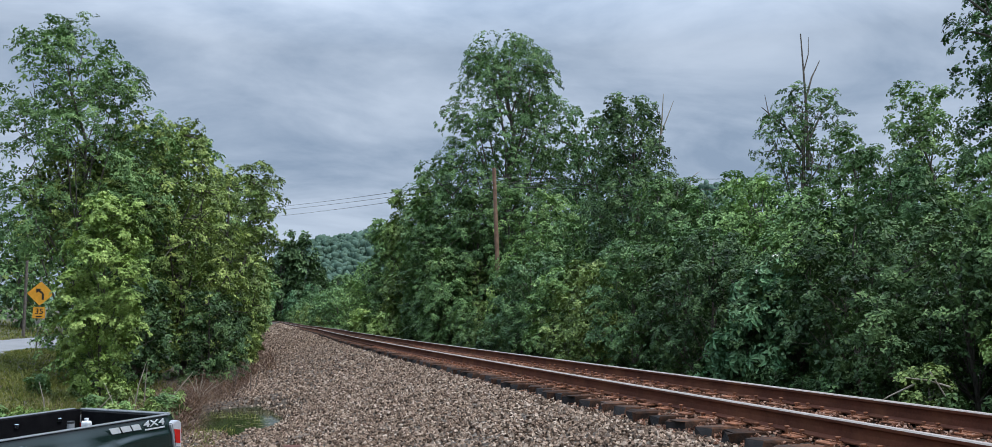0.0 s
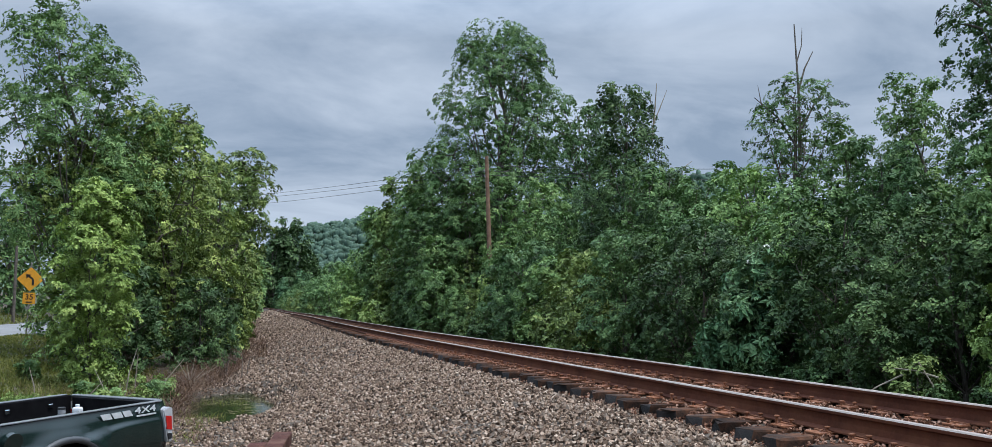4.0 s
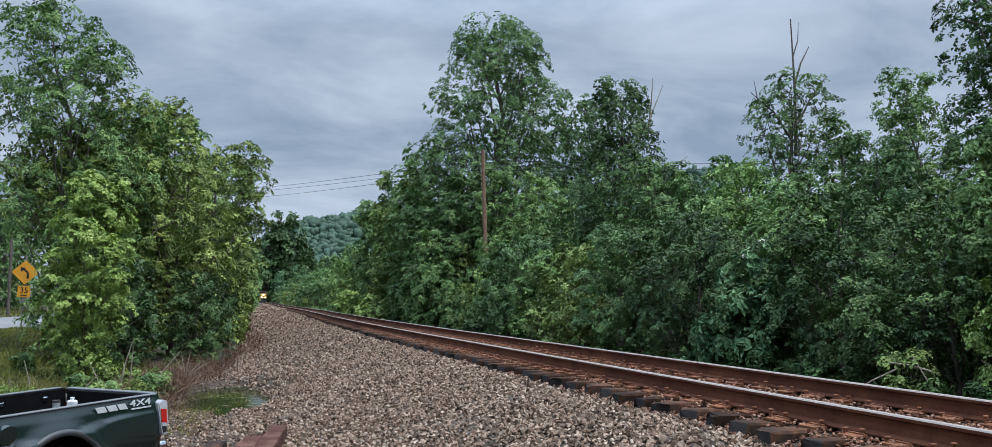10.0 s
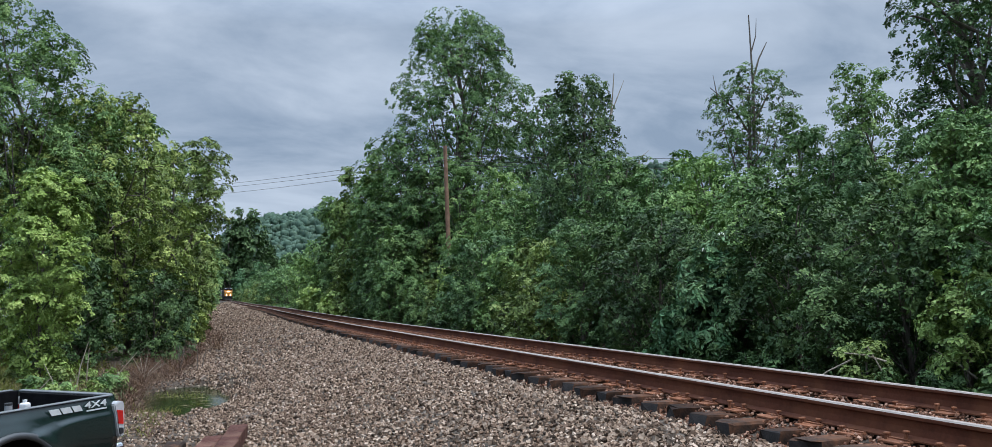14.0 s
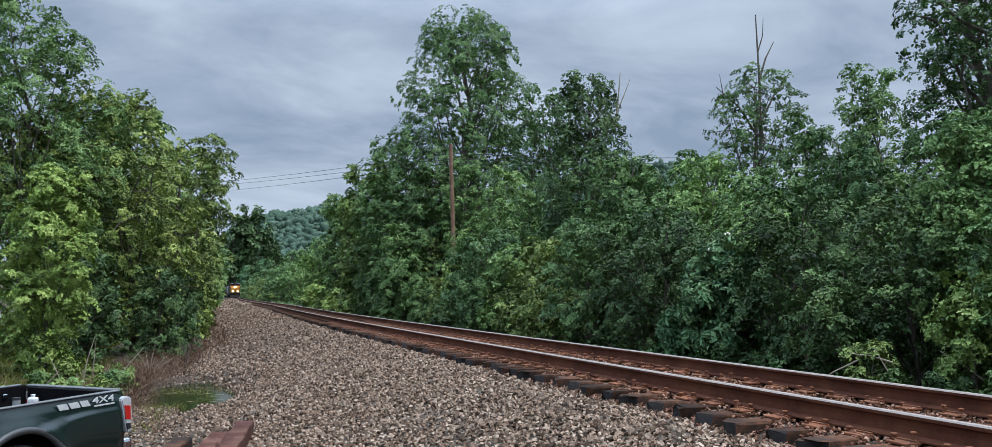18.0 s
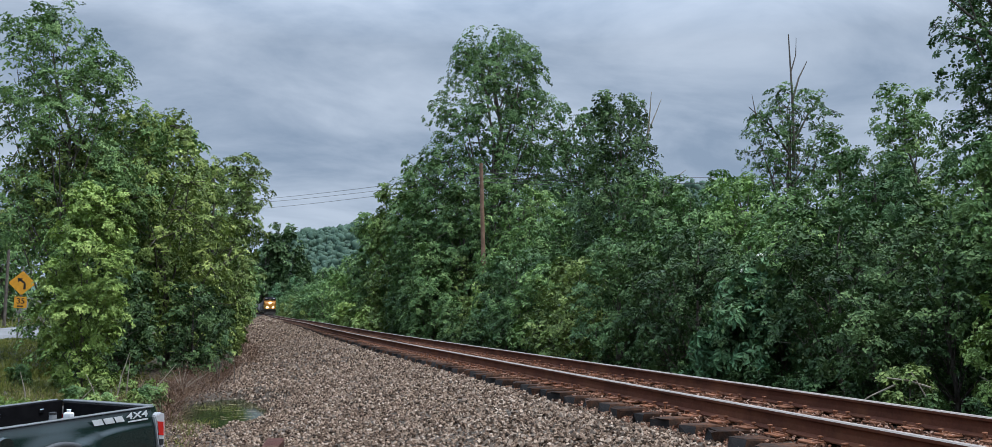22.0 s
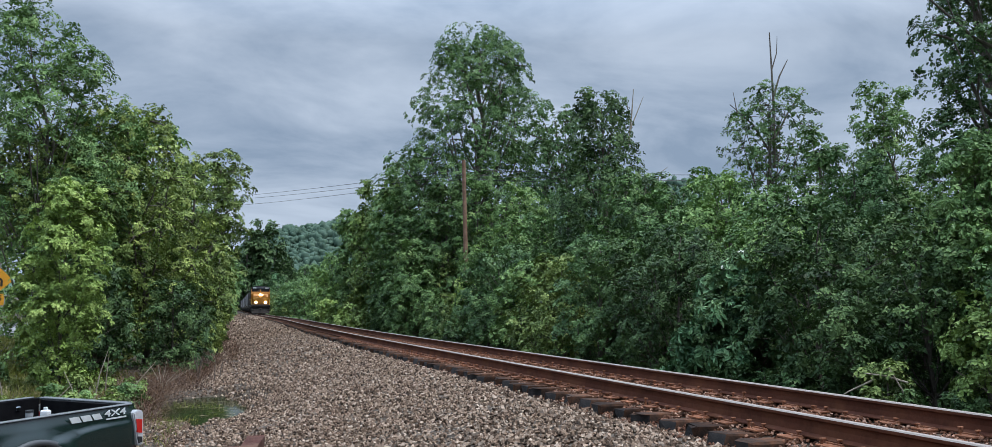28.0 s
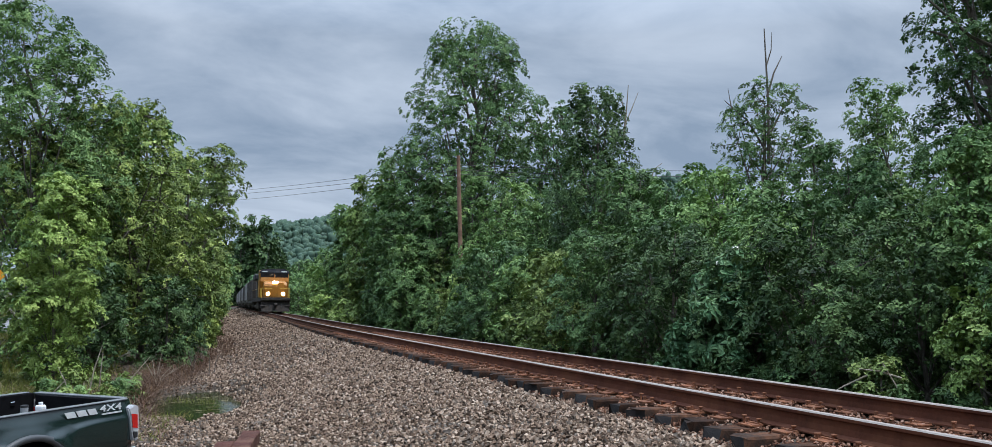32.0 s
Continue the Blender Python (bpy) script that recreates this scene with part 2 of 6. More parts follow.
def stone_material(name, stops):
    m, t, b = nodes_of(name)
    g = t.nodes.new("ShaderNodeNewGeometry")
    n = noise_node(t, 60, 3.0)
    col = ramp_node(t, g.outputs["Random Per Island"], stops)
    col = mix_node(t, col.outputs[0], ramp_node(t, n.outputs["Fac"], [(0.3, (0.75,) * 3), (0.7, (1.15,) * 3)]).outputs[0], 1.0, "MULTIPLY")
    t.links.new(col, b.inputs["Base Color"])
    b.inputs["Roughness"].default_value = 0.9
    b.inputs["Specular IOR Level"].default_value = 0.2
    return m


M_STONE = stone_material("ballast_stone", [(0.0, (0.030, 0.020, 0.013)), (0.4, (0.178, 0.118, 0.083)), (0.8, (0.322, 0.232, 0.168)), (1.0, (0.485, 0.386, 0.305))])

# ---- mesh helpers ----


def mesh_from(name, verts, faces, mats, face_mats=None, smooth=False):
    me = bpy.data.meshes.new(name)
    me.from_pydata(verts, [], faces)
    for m in mats if isinstance(mats, (list, tuple)) else [mats]:
        me.materials.append(m)
    if face_mats is not None:
        me.polygons.foreach_set("material_index", face_mats)
    if smooth:
        me.polygons.foreach_set("use_smooth", [True] * len(me.polygons))
    me.update()
    return me


def bulk(name, verts, faces, mat, smooth=False):
    """A mesh from numpy arrays: verts (n, 3), faces (m, 3 or 4)."""
    me = bpy.data.meshes.new(name)
    verts, faces = np.asarray(verts, np.float32), np.asarray(faces, np.int32)
    k = faces.shape[1]
    me.vertices.add(len(verts))
    me.vertices.foreach_set("co", verts.ravel())
    me.loops.add(faces.size)
    me.loops.foreach_set("vertex_index", faces.ravel())
    me.polygons.add(len(faces))
    me.polygons.foreach_set("loop_start", np.arange(0, faces.size, k, dtype=np.int32))
    me.materials.append(mat)
    me.update(calc_edges=True)
    if smooth:
        me.polygons.foreach_set("use_smooth", np.ones(len(faces), bool))
    else:
        me.polygons.foreach_set("use_smooth", np.zeros(len(faces), bool))
    return me


def part(name, bm, material, parent, label=""):
    """Links a bmesh (or a mesh) as one object under a thing or a part."""
    if isinstance(bm, bpy.types.Mesh):
        me = bm
    else:
        me = bpy.data.meshes.new(name)
        bm.to_mesh(me)
        bm.free()
        for m in material if isinstance(material, (list, tuple)) else [material]:
            me.materials.append(m)
    ob = new(name, me)
    if parent is not None:
        ob.parent = parent
    if label:
        ob["label"] = label
    return ob


def box(sx, sy, sz, at=(0, 0, 0), bevel=0.0, bm=None, turn=None, seg=1):
    """A box, bevelled, added to bm."""
    bm = bm or bmesh.new()
    r = bmesh.ops.create_cube(bm, size=1.0)
    vs = r["verts"]
    bmesh.ops.scale(bm, vec=(sx, sy, sz), verts=vs)
    if bevel:
        es = list({e for v in vs for e in v.link_edges})
        rr = bmesh.ops.bevel(bm, geom=es, offset=bevel, segments=seg, affect="EDGES", profile=0.5)
        vs = list({v for f in rr["faces"] for v in f.verts} | {v for v in vs if v.is_valid})
    m = Matrix.Translation(at) @ (turn or Matrix.Identity(4))
    bmesh.ops.transform(bm, matrix=m, verts=vs)
    return bm


def rod(p, q, r1, r2=None, sides=8, bm=None):
    """A straight round bar from p to q."""
    bm = bm or bmesh.new()
    p, q = Vector(p), Vector(q)
    d = q - p
    m = Matrix.Translation((p + q) / 2) @ d.to_track_quat("Z", "Y").to_matrix().to_4x4()
    bmesh.ops.create_cone(bm, cap_ends=True, segments=sides, radius1=r1, radius2=r1 if r2 is None else r2, depth=d.length, matrix=m)
    return bm


def prism(outline, axis_len, bm=None, place=None):
    """Extrudes an outline of (a, b) along x by axis_len, centred: a along y, b along z."""
    bm = bm or bmesh.new()
    h = axis_len / 2
    v0 = [bm.verts.new((-h, a, b)) for a, b in outline]
    v1 = [bm.verts.new((h, a, b)) for a, b in outline]
    n = len(outline)
    bm.faces.new(v0[::-1])
    bm.faces.new(v1)
    for i in range(n):
        bm.faces.new((v0[i], v0[(i + 1) % n], v1[(i + 1) % n], v1[i]))
    if place is not None:
        bmesh.ops.transform(bm, matrix=place, verts=v0 + v1)
    bmesh.ops.recalc_face_normals(bm, faces=bm.faces)
    return bm


def empty(name, m=None):
    e = new(name)
    e.empty_display_size = 0.3
    if m is not None:
        e.matrix_basis = m
    return e


def tubes(lines, sides=6):
    """Tapered round limbs from a list of (points, radii); gives verts and faces."""
    V, F = [], []
    for pts, rad in lines:
        base = len(V)
        n = len(pts)
        for i in range(n):
            a = np.asarray(pts[min(i + 1, n - 1)], float) - np.asarray(pts[max(i - 1, 0)], float)
            a /= np.linalg.norm(a) + 1e-9
            u = np.cross(a, (0.3, 0.9, 0.2))
            u /= np.linalg.norm(u) + 1e-9
            w = np.cross(a, u)
            for k in range(sides):
                th = 2 * math.pi * k / sides
                V.append(tuple(np.asarray(pts[i]) + rad[i] * (math.cos(th) * u + math.sin(th) * w)))
        for i in range(n - 1):
            for k in range(sides):
                k2 = (k + 1) % sides
                F.append((base + i * sides + k, base + i * sides + k2, base + (i + 1) * sides + k2, base + (i + 1) * sides + k))
    return V, F


def unit(a):
    return a / (np.linalg.norm(a, axis=-1, keepdims=True) + 1e-9)


def leaves(rng, centres, radii, per, length, droop=0.35, flat=0.7, width=0.5):
    """Leaf blades in domed sprays: bright upper faces that lap outwards over a shaded inside."""
    k = len(centres)
    n = k * per
    c = np.repeat(centres, per, 0)
    r = np.repeat(radii, per)[:, None]
    lean = np.repeat(rng.normal(size=(k, 3)) * 0.25, per, 0)
    d = unit(rng.normal(size=(n, 3)) + np.array([0, 0, 0.55]) + lean)
    rad = rng.uniform(0.55, 1.0, (n, 1)) ** 0.6
    p = c + d * rad * r * np.array([1, 1, flat])
    out = unit(d * np.array([1, 1, 0.0]) + 1e-4)
    nrm = unit(d * 0.75 + np.array([0, 0, 0.75]) + lean + rng.normal(size=(n, 3)) * 0.30)
    a = out + rng.normal(size=(n, 3)) * 0.55 + np.array([0, 0, -droop])
    a = unit(a - nrm * (a * nrm).sum(1, keepdims=True))
    b = np.cross(a, nrm)
    L = length * rng.uniform(0.6, 1.3, (n, 1))
    w = L * width * rng.uniform(0.42, 0.62, (n, 1))
    fold = nrm * w * 0.35
    v = np.stack([p, p + a * L * 0.42 + b * w + fold, p + a * L - nrm * L * 0.16, p + a * L * 0.42 - b * w + fold], 1).reshape(-1, 3)
    i = np.arange(n)[:, None] * 4
    f = np.concatenate([i + [0, 1, 2], i + [0, 2, 3]], 1).reshape(-1, 3)
    return v, f


def sprays(rng, centres, outs, radii, per, length, droop=0.35, width=0.5, ring=6):
    """Leaf rosettes in tilted pads: each clump is a shallow dome of shoots that faces up and out, each shoot a whorl of leaves."""
    k, m = len(centres), max(1, int(round(per / ring)))
    n = k * m
    c = np.repeat(centres, m, 0)
    r = np.repeat(radii, m)[:, None]
    face = np.repeat(unit(outs * 0.75 + np.array([0, 0, 0.58]) + rng.normal(size=(k, 3)) * 0.22), m, 0)
    tan = unit(np.cross(face, rng.normal(size=(n, 3))))
    rho = rng.uniform(0.02, 1.0, (n, 1)) ** 0.55
    p = c + tan * rho * r + face * r * (0.42 * (1 - rho ** 2) - 0.25 * rng.uniform(0, 1, (n, 1)) ** 2)
    axis = unit(face + tan * rho * 0.42 + rng.normal(size=(n, 3)) * 0.12)
    u = unit(np.cross(axis, rng.normal(size=(n, 3))))
    w = np.cross(axis, u)
    rep_ = lambda a: np.repeat(a, ring, 0)
    ang = (np.arange(n * ring) % ring * (2 * math.pi / ring) + rng.normal(size=n * ring) * 0.35)[:, None]
    t = rep_(u) * np.cos(ang) + rep_(w) * np.sin(ang)
    size = rep_(rng.uniform(0.75, 1.25, (n, 1)))
    dip = np.clip(droop * 0.9 + rng.normal(size=(n * ring, 1)) * 0.18, -0.5, 1.2)
    a = unit(t * np.cos(dip) - rep_(axis) * np.sin(dip))
    nrm = unit(rep_(axis) * np.cos(dip) + t * np.sin(dip) + rng.normal(size=(n * ring, 3)) * 0.10)
    a = unit(a - nrm * (a * nrm).sum(1, keepdims=True))
    b = np.cross(a, nrm)
    L = length * size * rng.uniform(0.65, 1.2, (n * ring, 1))
    hw = L * width * rng.uniform(0.42, 0.58, (n * ring, 1))
    q = rep_(p) + t * L * 0.06 - rep_(axis) * L * rng.uniform(0, 0.5, (n * ring, 1))
    fold = nrm * hw * 0.25
    v = np.stack([q, q + a * L * 0.55 + b * hw + fold, q + a * L - nrm * L * 0.12, q + a * L * 0.55 - b * hw + fold], 1).reshape(-1, 3)
    i = np.arange(n * ring)[:, None] * 4
    f = np.concatenate([i + [0, 1, 2], i + [0, 2, 3]], 1).reshape(-1, 3)
    return v, f


PROFILES = {
    "round": lambda u: 0.55 + 0.45 * math.sin(math.pi * min(1, u * 0.95 + 0.1)) - 0.35 * max(0, u - 0.75),
    "cone": lambda u: 1.05 - 0.72 * u,
    "spire": lambda u: 1.0 - 0.76 * u,
    "shrub": lambda u: 0.95 - 0.55 * u * u,
    "bell": lambda u: 1.0 - 0.95 * max(0.0, u - 0.34),
    "oval": lambda u: 0.35 + 0.65 * math.sin(math.pi * (0.12 + 0.78 * u)),
    "spread": lambda u: 0.45 + 0.6 * math.sin(math.pi * (0.05 + 0.7 * u)),
}


def tree_meshes(seed, h, r, low=0.2, profile="round", lobes=9, clumps=110, per=40, leaf=0.14, clump_r=0.5, mat=None, trunk_r=None,
                droop=0.22, inner=0.45, lean=0.0, twig_share=0.3, width=0.58, gap=0.0, sides=6, core=34, fill=0.22):
    """Trunk with limbs, and a crown of leaf clumps on lobes; low: where the crown begins, as a share of the height."""
    rng = np.random.default_rng(seed)
    prof = PROFILES[profile]
    trunk_r = trunk_r or 0.012 * h + 0.02
    top = np.array([lean * h, rng.normal() * 0.03 * h, h * 0.93])
    nseg = 8
    us = np.linspace(0, 1, nseg)
    wob = np.cumsum(rng.normal(size=(nseg, 2)) * 0.018 * h, 0) * us[:, None]
    tr = np.stack([top[0] * us ** 1.3 + wob[:, 0], top[1] * us + wob[:, 1], top[2] * us], 1)
    tr[0, 2] = -0.25
    lines = [(tr, trunk_r * (1.15 - us) ** 0.85)]
    L = []
    lobes = int(lobes * 1.3)
    for i in range(lobes):
        u = (i + 0.5) / lobes
        rr = r * prof(u)
        ang = i * 2.4 + rng.uniform(-0.6, 0.6)
        z = h * (low + (1 - low) * u)
        ax = np.array([np.interp(z, tr[:, 2], tr[:, 0]), np.interp(z, tr[:, 2], tr[:, 1])])
        lr = rr * rng.uniform(0.36, 0.58)
        dist = (rr - lr) * rng.uniform(0.75, 1.08)
        c = np.array([ax[0] + math.cos(ang) * dist, ax[1] + math.sin(ang) * dist, min(z, h - lr * 0.6)])
        L.append((c, lr))
        zb = max(0.12 * h, z - rr * 0.9 - 0.05 * h)
        b = np.array([np.interp(zb, tr[:, 2], tr[:, 0]), np.interp(zb, tr[:, 2], tr[:, 1]), zb])
        mid = (b + c) / 2 + np.array([0, 0, -0.06 * h * rng.uniform(0, 1)])
        r0 = trunk_r * 0.45 * (1.1 - 0.6 * u)
        lines.append((np.array([b, mid, c]), np.array([r0, r0 * 0.7, r0 * 0.35])))
    ws = np.array([l[1] ** 2 for l in L])
    pick = rng.choice(len(L), clumps, p=ws / ws.sum())
    d = unit(rng.normal(size=(clumps, 3)) + np.array([0, 0, 0.75]))
    d[:, 2] = np.maximum(d[:, 2], -0.35)
    rad = rng.uniform(inner, 1.08, clumps) ** 0.55
    lc, lr = np.array([l[0] for l in L]), np.array([l[1] for l in L])
    cc = lc[pick] + d * (rad * lr[pick])[:, None] * np.array([1, 1, 0.85])
    # some sprays fill the crown between the limbs
    m = int(clumps * fill)
    fu, fa = rng.uniform(0.03, 0.97, m), rng.uniform(0, 6.283, m)
    fr = r * np.array([prof(u) for u in fu]) * rng.uniform(0.35, 1.0, m) ** 0.5 * 0.9
    fz = h * (low + (1 - low) * fu)
    cc[:m] = np.stack([np.interp(fz, tr[:, 2], tr[:, 0]) + fr * np.cos(fa), np.interp(fz, tr[:, 2], tr[:, 1]) + fr * np.sin(fa), fz], 1)
    pick[:m] = [int(np.argmin(((lc - q) ** 2).sum(1))) for q in cc[:m]]
    cc[:, 2] = np.maximum(cc[:, 2], 0.15)
    if gap:
        keep = np.array([noise.noise(Vector(p * (1.6 / r))) for p in cc]) > gap - 0.5
        cc, pick = cc[keep], pick[keep]
    cr = clump_r * rng.uniform(0.6, 1.3, len(cc))
    for j in rng.choice(len(cc), int(len(cc) * twig_share), replace=False):
        s, e = lc[pick[j]], cc[j]
        lines.append((np.array([s, (s + e) / 2 + rng.normal(size=3) * 0.05, e]), np.array([0.35, 0.25, 0.1]) * trunk_r * 0.45))
    tv, tf = tubes(lines, sides)
    wood = bulk("trunk", np.array(tv), np.array(tf), M_BARK, True)
    v, f = sprays(rng, cc, unit(cc - lc[pick] + 1e-4), cr * 0.84, per, leaf * 1.12, droop, width, 7 if leaf > 0.15 and width < 0.5 else 6)
    # shaded leaves in the heart of each puff
    m = int(core * 1.5)
    kk = np.repeat(np.arange(len(lc)), m)
    q = lc[kk] + unit(rng.normal(size=(len(kk), 3))) * (lr[kk] * rng.uniform(0.1, 0.72, len(kk)))[:, None]
    v2, f2 = leaves(rng, q, lr[kk] * 0.05, 1, 1.0, 0.3, 0.7, 0.75)
    c2 = np.repeat(q, 4, 0)
    v2 = c2 + (v2 - c2) * np.minimum(lr[kk] * 0.34, 1.35 * leaf).repeat(4)[:, None]
    v, f = np.concatenate([v, v2]), np.concatenate([f, f2 + len(v)])
    v[:, 2] = np.maximum(v[:, 2], 0.02)
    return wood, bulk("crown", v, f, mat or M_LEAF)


def plant(name, meshes, x, y, z=None, turn=0.0, size=1.0, label="", category="tree", group=""):
    e = empty(name, Matrix.LocRotScale((x, y, gz(x, y) if z is None else z), Euler((0, 0, turn)), (size,) * 3))
    part("trunk", meshes[0], None, e)
    part("crown", meshes[1], None, e)
    return tagged(e, label, category, group)


# ---- the lie of the land ----


def track_x(y):
    """Where the middle of the railway runs: straight beside the viewer, then bearing off gently to the far side and back."""
    a = min(max(y - 10, 0), 60)
    x = 5.78 + 0.0315 * a * a / 120 + 0.4 * smooth(25, 80, y) - 0.75 * smooth(68, 140, y)
    if y > 70:
        b = min(y - 70, 270)
        x += 0.0315 * b
    if y > 340:
        c = y - 340
        x += 0.0315 * c - 0.00030 * c * c
    return x


def smooth(a, b, t):
    t = min(max((t - a) / (b - a), 0), 1)
    return t * t * (3 - 2 * t)


def gz(x, y):
    """Height of the ground."""
    d = x - track_x(min(y, 700))
    wave = 0.10 * noise.noise(Vector((x * 0.25, y * 0.25, 3)))
    if d > 0:
        z = -0.285 - 0.665 * smooth(1.4, 3.6, d) + (wave + 0.3 * smooth(6, 14, d)) * smooth(3.0, 6.0, d)
        z += 2.5 * smooth(20, 90, d)
    else:
        z = -0.285 - 0.105 * smooth(0.9, 1.35, -d) - 0.91 * smooth(1.4, 6.2, -d) ** 0.9
        z += wave * 0.7 * smooth(5.5, 8, -d)
        z -= 0.34 * smooth(1.35, 0.75, math.hypot((x - 0.18) / 1.05, (y - 20.8) / 2.9) + 0.30 * noise.noise(Vector((x * 2.1, y * 0.9, 9))) + 0.14 * noise.noise(Vector((x * 5, y * 2.2, 2))))
        # the hump on which the viewer stands
        z += 0.45 * smooth(3.2, 0.6, x) * smooth(-4.5, -2.0, x) * smooth(7.5, 3.5, y) * smooth(-9, -4, y)
        z += 0.88 * smooth(9.5, 15, -d) + 3.4 * smooth(22.5, 40, -d)
    return z


def ground_sheet():
    xs = np.concatenate([np.linspace(-900, -60, 14), np.linspace(-54, -12, 18), np.linspace(-11, -1.7, 34), np.linspace(-1.5, 2.2, 34), np.linspace(2.4, 3.5, 5), np.linspace(3.8, 9, 22),
                         np.linspace(9.5, 30, 26), np.linspace(34, 90, 14), np.linspace(110, 1200, 14)])
    ys = np.concatenate([np.linspace(-600, -30, 12), np.linspace(-24, 15.5, 58), np.linspace(15.8, 25.4, 42), np.linspace(26, 30, 8), np.linspace(31, 90, 40), np.linspace(93, 460, 50), np.linspace(480, 2500, 20)])
    V, F = [], []
    for y in ys:
        off = track_x(min(y, 700)) - track_x(0) if y > 0 else 0
        for x in xs:
            V.append((x + off, y, gz(x + off, y)))
    n = len(xs)
    for j in range(len(ys) - 1):
        for i in range(n - 1):
            F.append((j * n + i, j * n + i + 1, (j + 1) * n + i + 1, (j + 1) * n + i))
    return mesh_from("ground", V, F, M_SOIL, smooth=True)


tagged(new("ground", ground_sheet()), "dark soil with sparse grass beside the railway", "ground", kind="structure")

# ---- ballast ----


def ballast_bed():
    ys = np.concatenate([np.linspace(-24, 15.5, 78), np.linspace(15.7, 25.4, 52), np.linspace(25.8, 40, 31), np.linspace(41, 470, 160)])
    us = np.linspace(0, 1, 70)
    V, F = [], []
    for y in ys:
        left = -5.7 - 1.3 * smooth(34, 20, y)
        for k, w in enumerate(us):
            u = left + (3.1 - left) * w
            e = 0.45 * noise.noise(Vector((u, y * 0.5, 7))) if k in (0, 1) else 0.0
            x = track_x(y) + u + e
            V.append((x, y, gz(x, y) + (0.045 if 0 < k < len(us) - 1 else -0.05) + 0.03 * noise.noise(Vector((x * 1.3, y * 1.3, 0)))))
    n = len(us)
    for j in range(len(ys) - 1):
        for i in range(n - 1):
            F.append((j * n + i, j * n + i + 1, (j + 1) * n + i + 1, (j + 1) * n + i))
    return mesh_from("ballast_bed", V, F, M_BALLAST_BED, smooth=True)


bank = tagged(new("ballast_bed", ballast_bed()), "grey-brown crushed stone ballast bank of the railway", "ballast", kind="structure")


def stone_mesh(name, rng, xs, ys, size, mat, lift=0.045):
    """Loose angular stones lying on the bank."""
    n = len(xs)
    cube = np.array([[i, j, k] for i in (-1, 1) for j in (-1, 1) for k in (-1, 1)], float)
    faces = np.array([[0, 1, 3, 2], [4, 6, 7, 5], [0, 4, 5, 1], [2, 3, 7, 6], [0, 2, 6, 4], [1, 5, 7, 3]])
    s = size * rng.uniform(0.55, 1.25, (n, 1, 3)) * np.array([1, 0.85, 0.62]) * 0.5
    v = cube[None] * (rng.uniform(0.55, 1.05, (n, 8, 3)) * np.where(rng.uniform(0, 1, (n, 8, 1)) < 0.25, 0.62, 1.0)) * s
    q = unit(rng.normal(size=(n, 4)) * np.array([1, 0.45, 0.45, 1]))
    w, a, b, c = q.T
    R = np.stack([1 - 2 * (b * b + c * c), 2 * (a * b - c * w), 2 * (a * c + b * w), 2 * (a * b + c * w), 1 - 2 * (a * a + c * c), 2 * (b * c - a * w),
                  2 * (a * c - b * w), 2 * (b * c + a * w), 1 - 2 * (a * a + b * b)], -1).reshape(n, 3, 3)
    v = np.einsum("nij,nkj->nki", R, v)
    z = np.array([gz(x, y) for x, y in zip(xs, ys)]) + lift + rng.uniform(-0.25, 0.6, n) * size
    v += np.stack([xs, ys, z], 1)[:, None]
    f = (np.arange(n)[:, None, None] * 8 + faces[None]).reshape(-1, 4)
    return bulk(name, v.reshape(-1, 3), f, mat)


def scatter(rng, n, y0, y1, u0, u1, power=1.0):
    ys = y0 + (y1 - y0) * rng.uniform(0, 1, n) ** power
    us = rng.uniform(u0, u1, n)
    xs = np.array([track_x(y) for y in ys]) + us
    keep = (xs > -0.12 * ys) & (xs < 1.25 * ys + 0.3) & (np.array([gz(a, b) for a, b in zip(xs, ys)]) > -1.455)
    keep &= (us > -5.6) | (rng.uniform(0, 1, len(us)) < 0.45)
    return xs[keep], ys[keep]


rng = np.random.default_rng(5)
sx, sy = scatter(rng, 47000, 5.5, 22, -6.9, -1.28, 1.25)
tagged(new("ballast_stones", stone_mesh("ballast_stones", rng, sx, sy, 0.053, M_STONE)), "loose grey and tan crushed ballast stones", "stones", kind="stuff")
sx, sy = scatter(rng, 11000, 22, 50, -5.6, -1.25, 1.4)
tagged(new("ballast_stones", stone_mesh("ballast_stones_far", rng, sx, sy, 0.07, M_STONE)), "loose grey and tan crushed ballast stones", "stones", kind="stuff")
sx, sy = scatter(rng, 6500, 21, 34, -6.6, -5.0, 1.1)
tagged(new("ballast_stones", stone_mesh("ballast_stones_edge", rng, sx, sy, 0.06, M_STONE)), "loose grey and tan crushed ballast stones", "stones", kind="stuff")
sx, sy = scatter(rng, 7000, 48, 110, -5.6, -1.2, 1.2)
tagged(new("ballast_stones", stone_mesh("ballast_stones_distant", rng, sx, sy, 0.11, M_STONE)), "loose grey and tan crushed ballast stones", "stones", kind="stuff")
sx, sy = scatter(rng, 3400, 100, 240, -5.6, -1.2, 1.3)
tagged(new("ballast_stones", stone_mesh("ballast_stones_remote", rng, sx, sy, 0.26, M_STONE)), "loose grey and tan crushed ballast stones", "stones", kind="stuff")
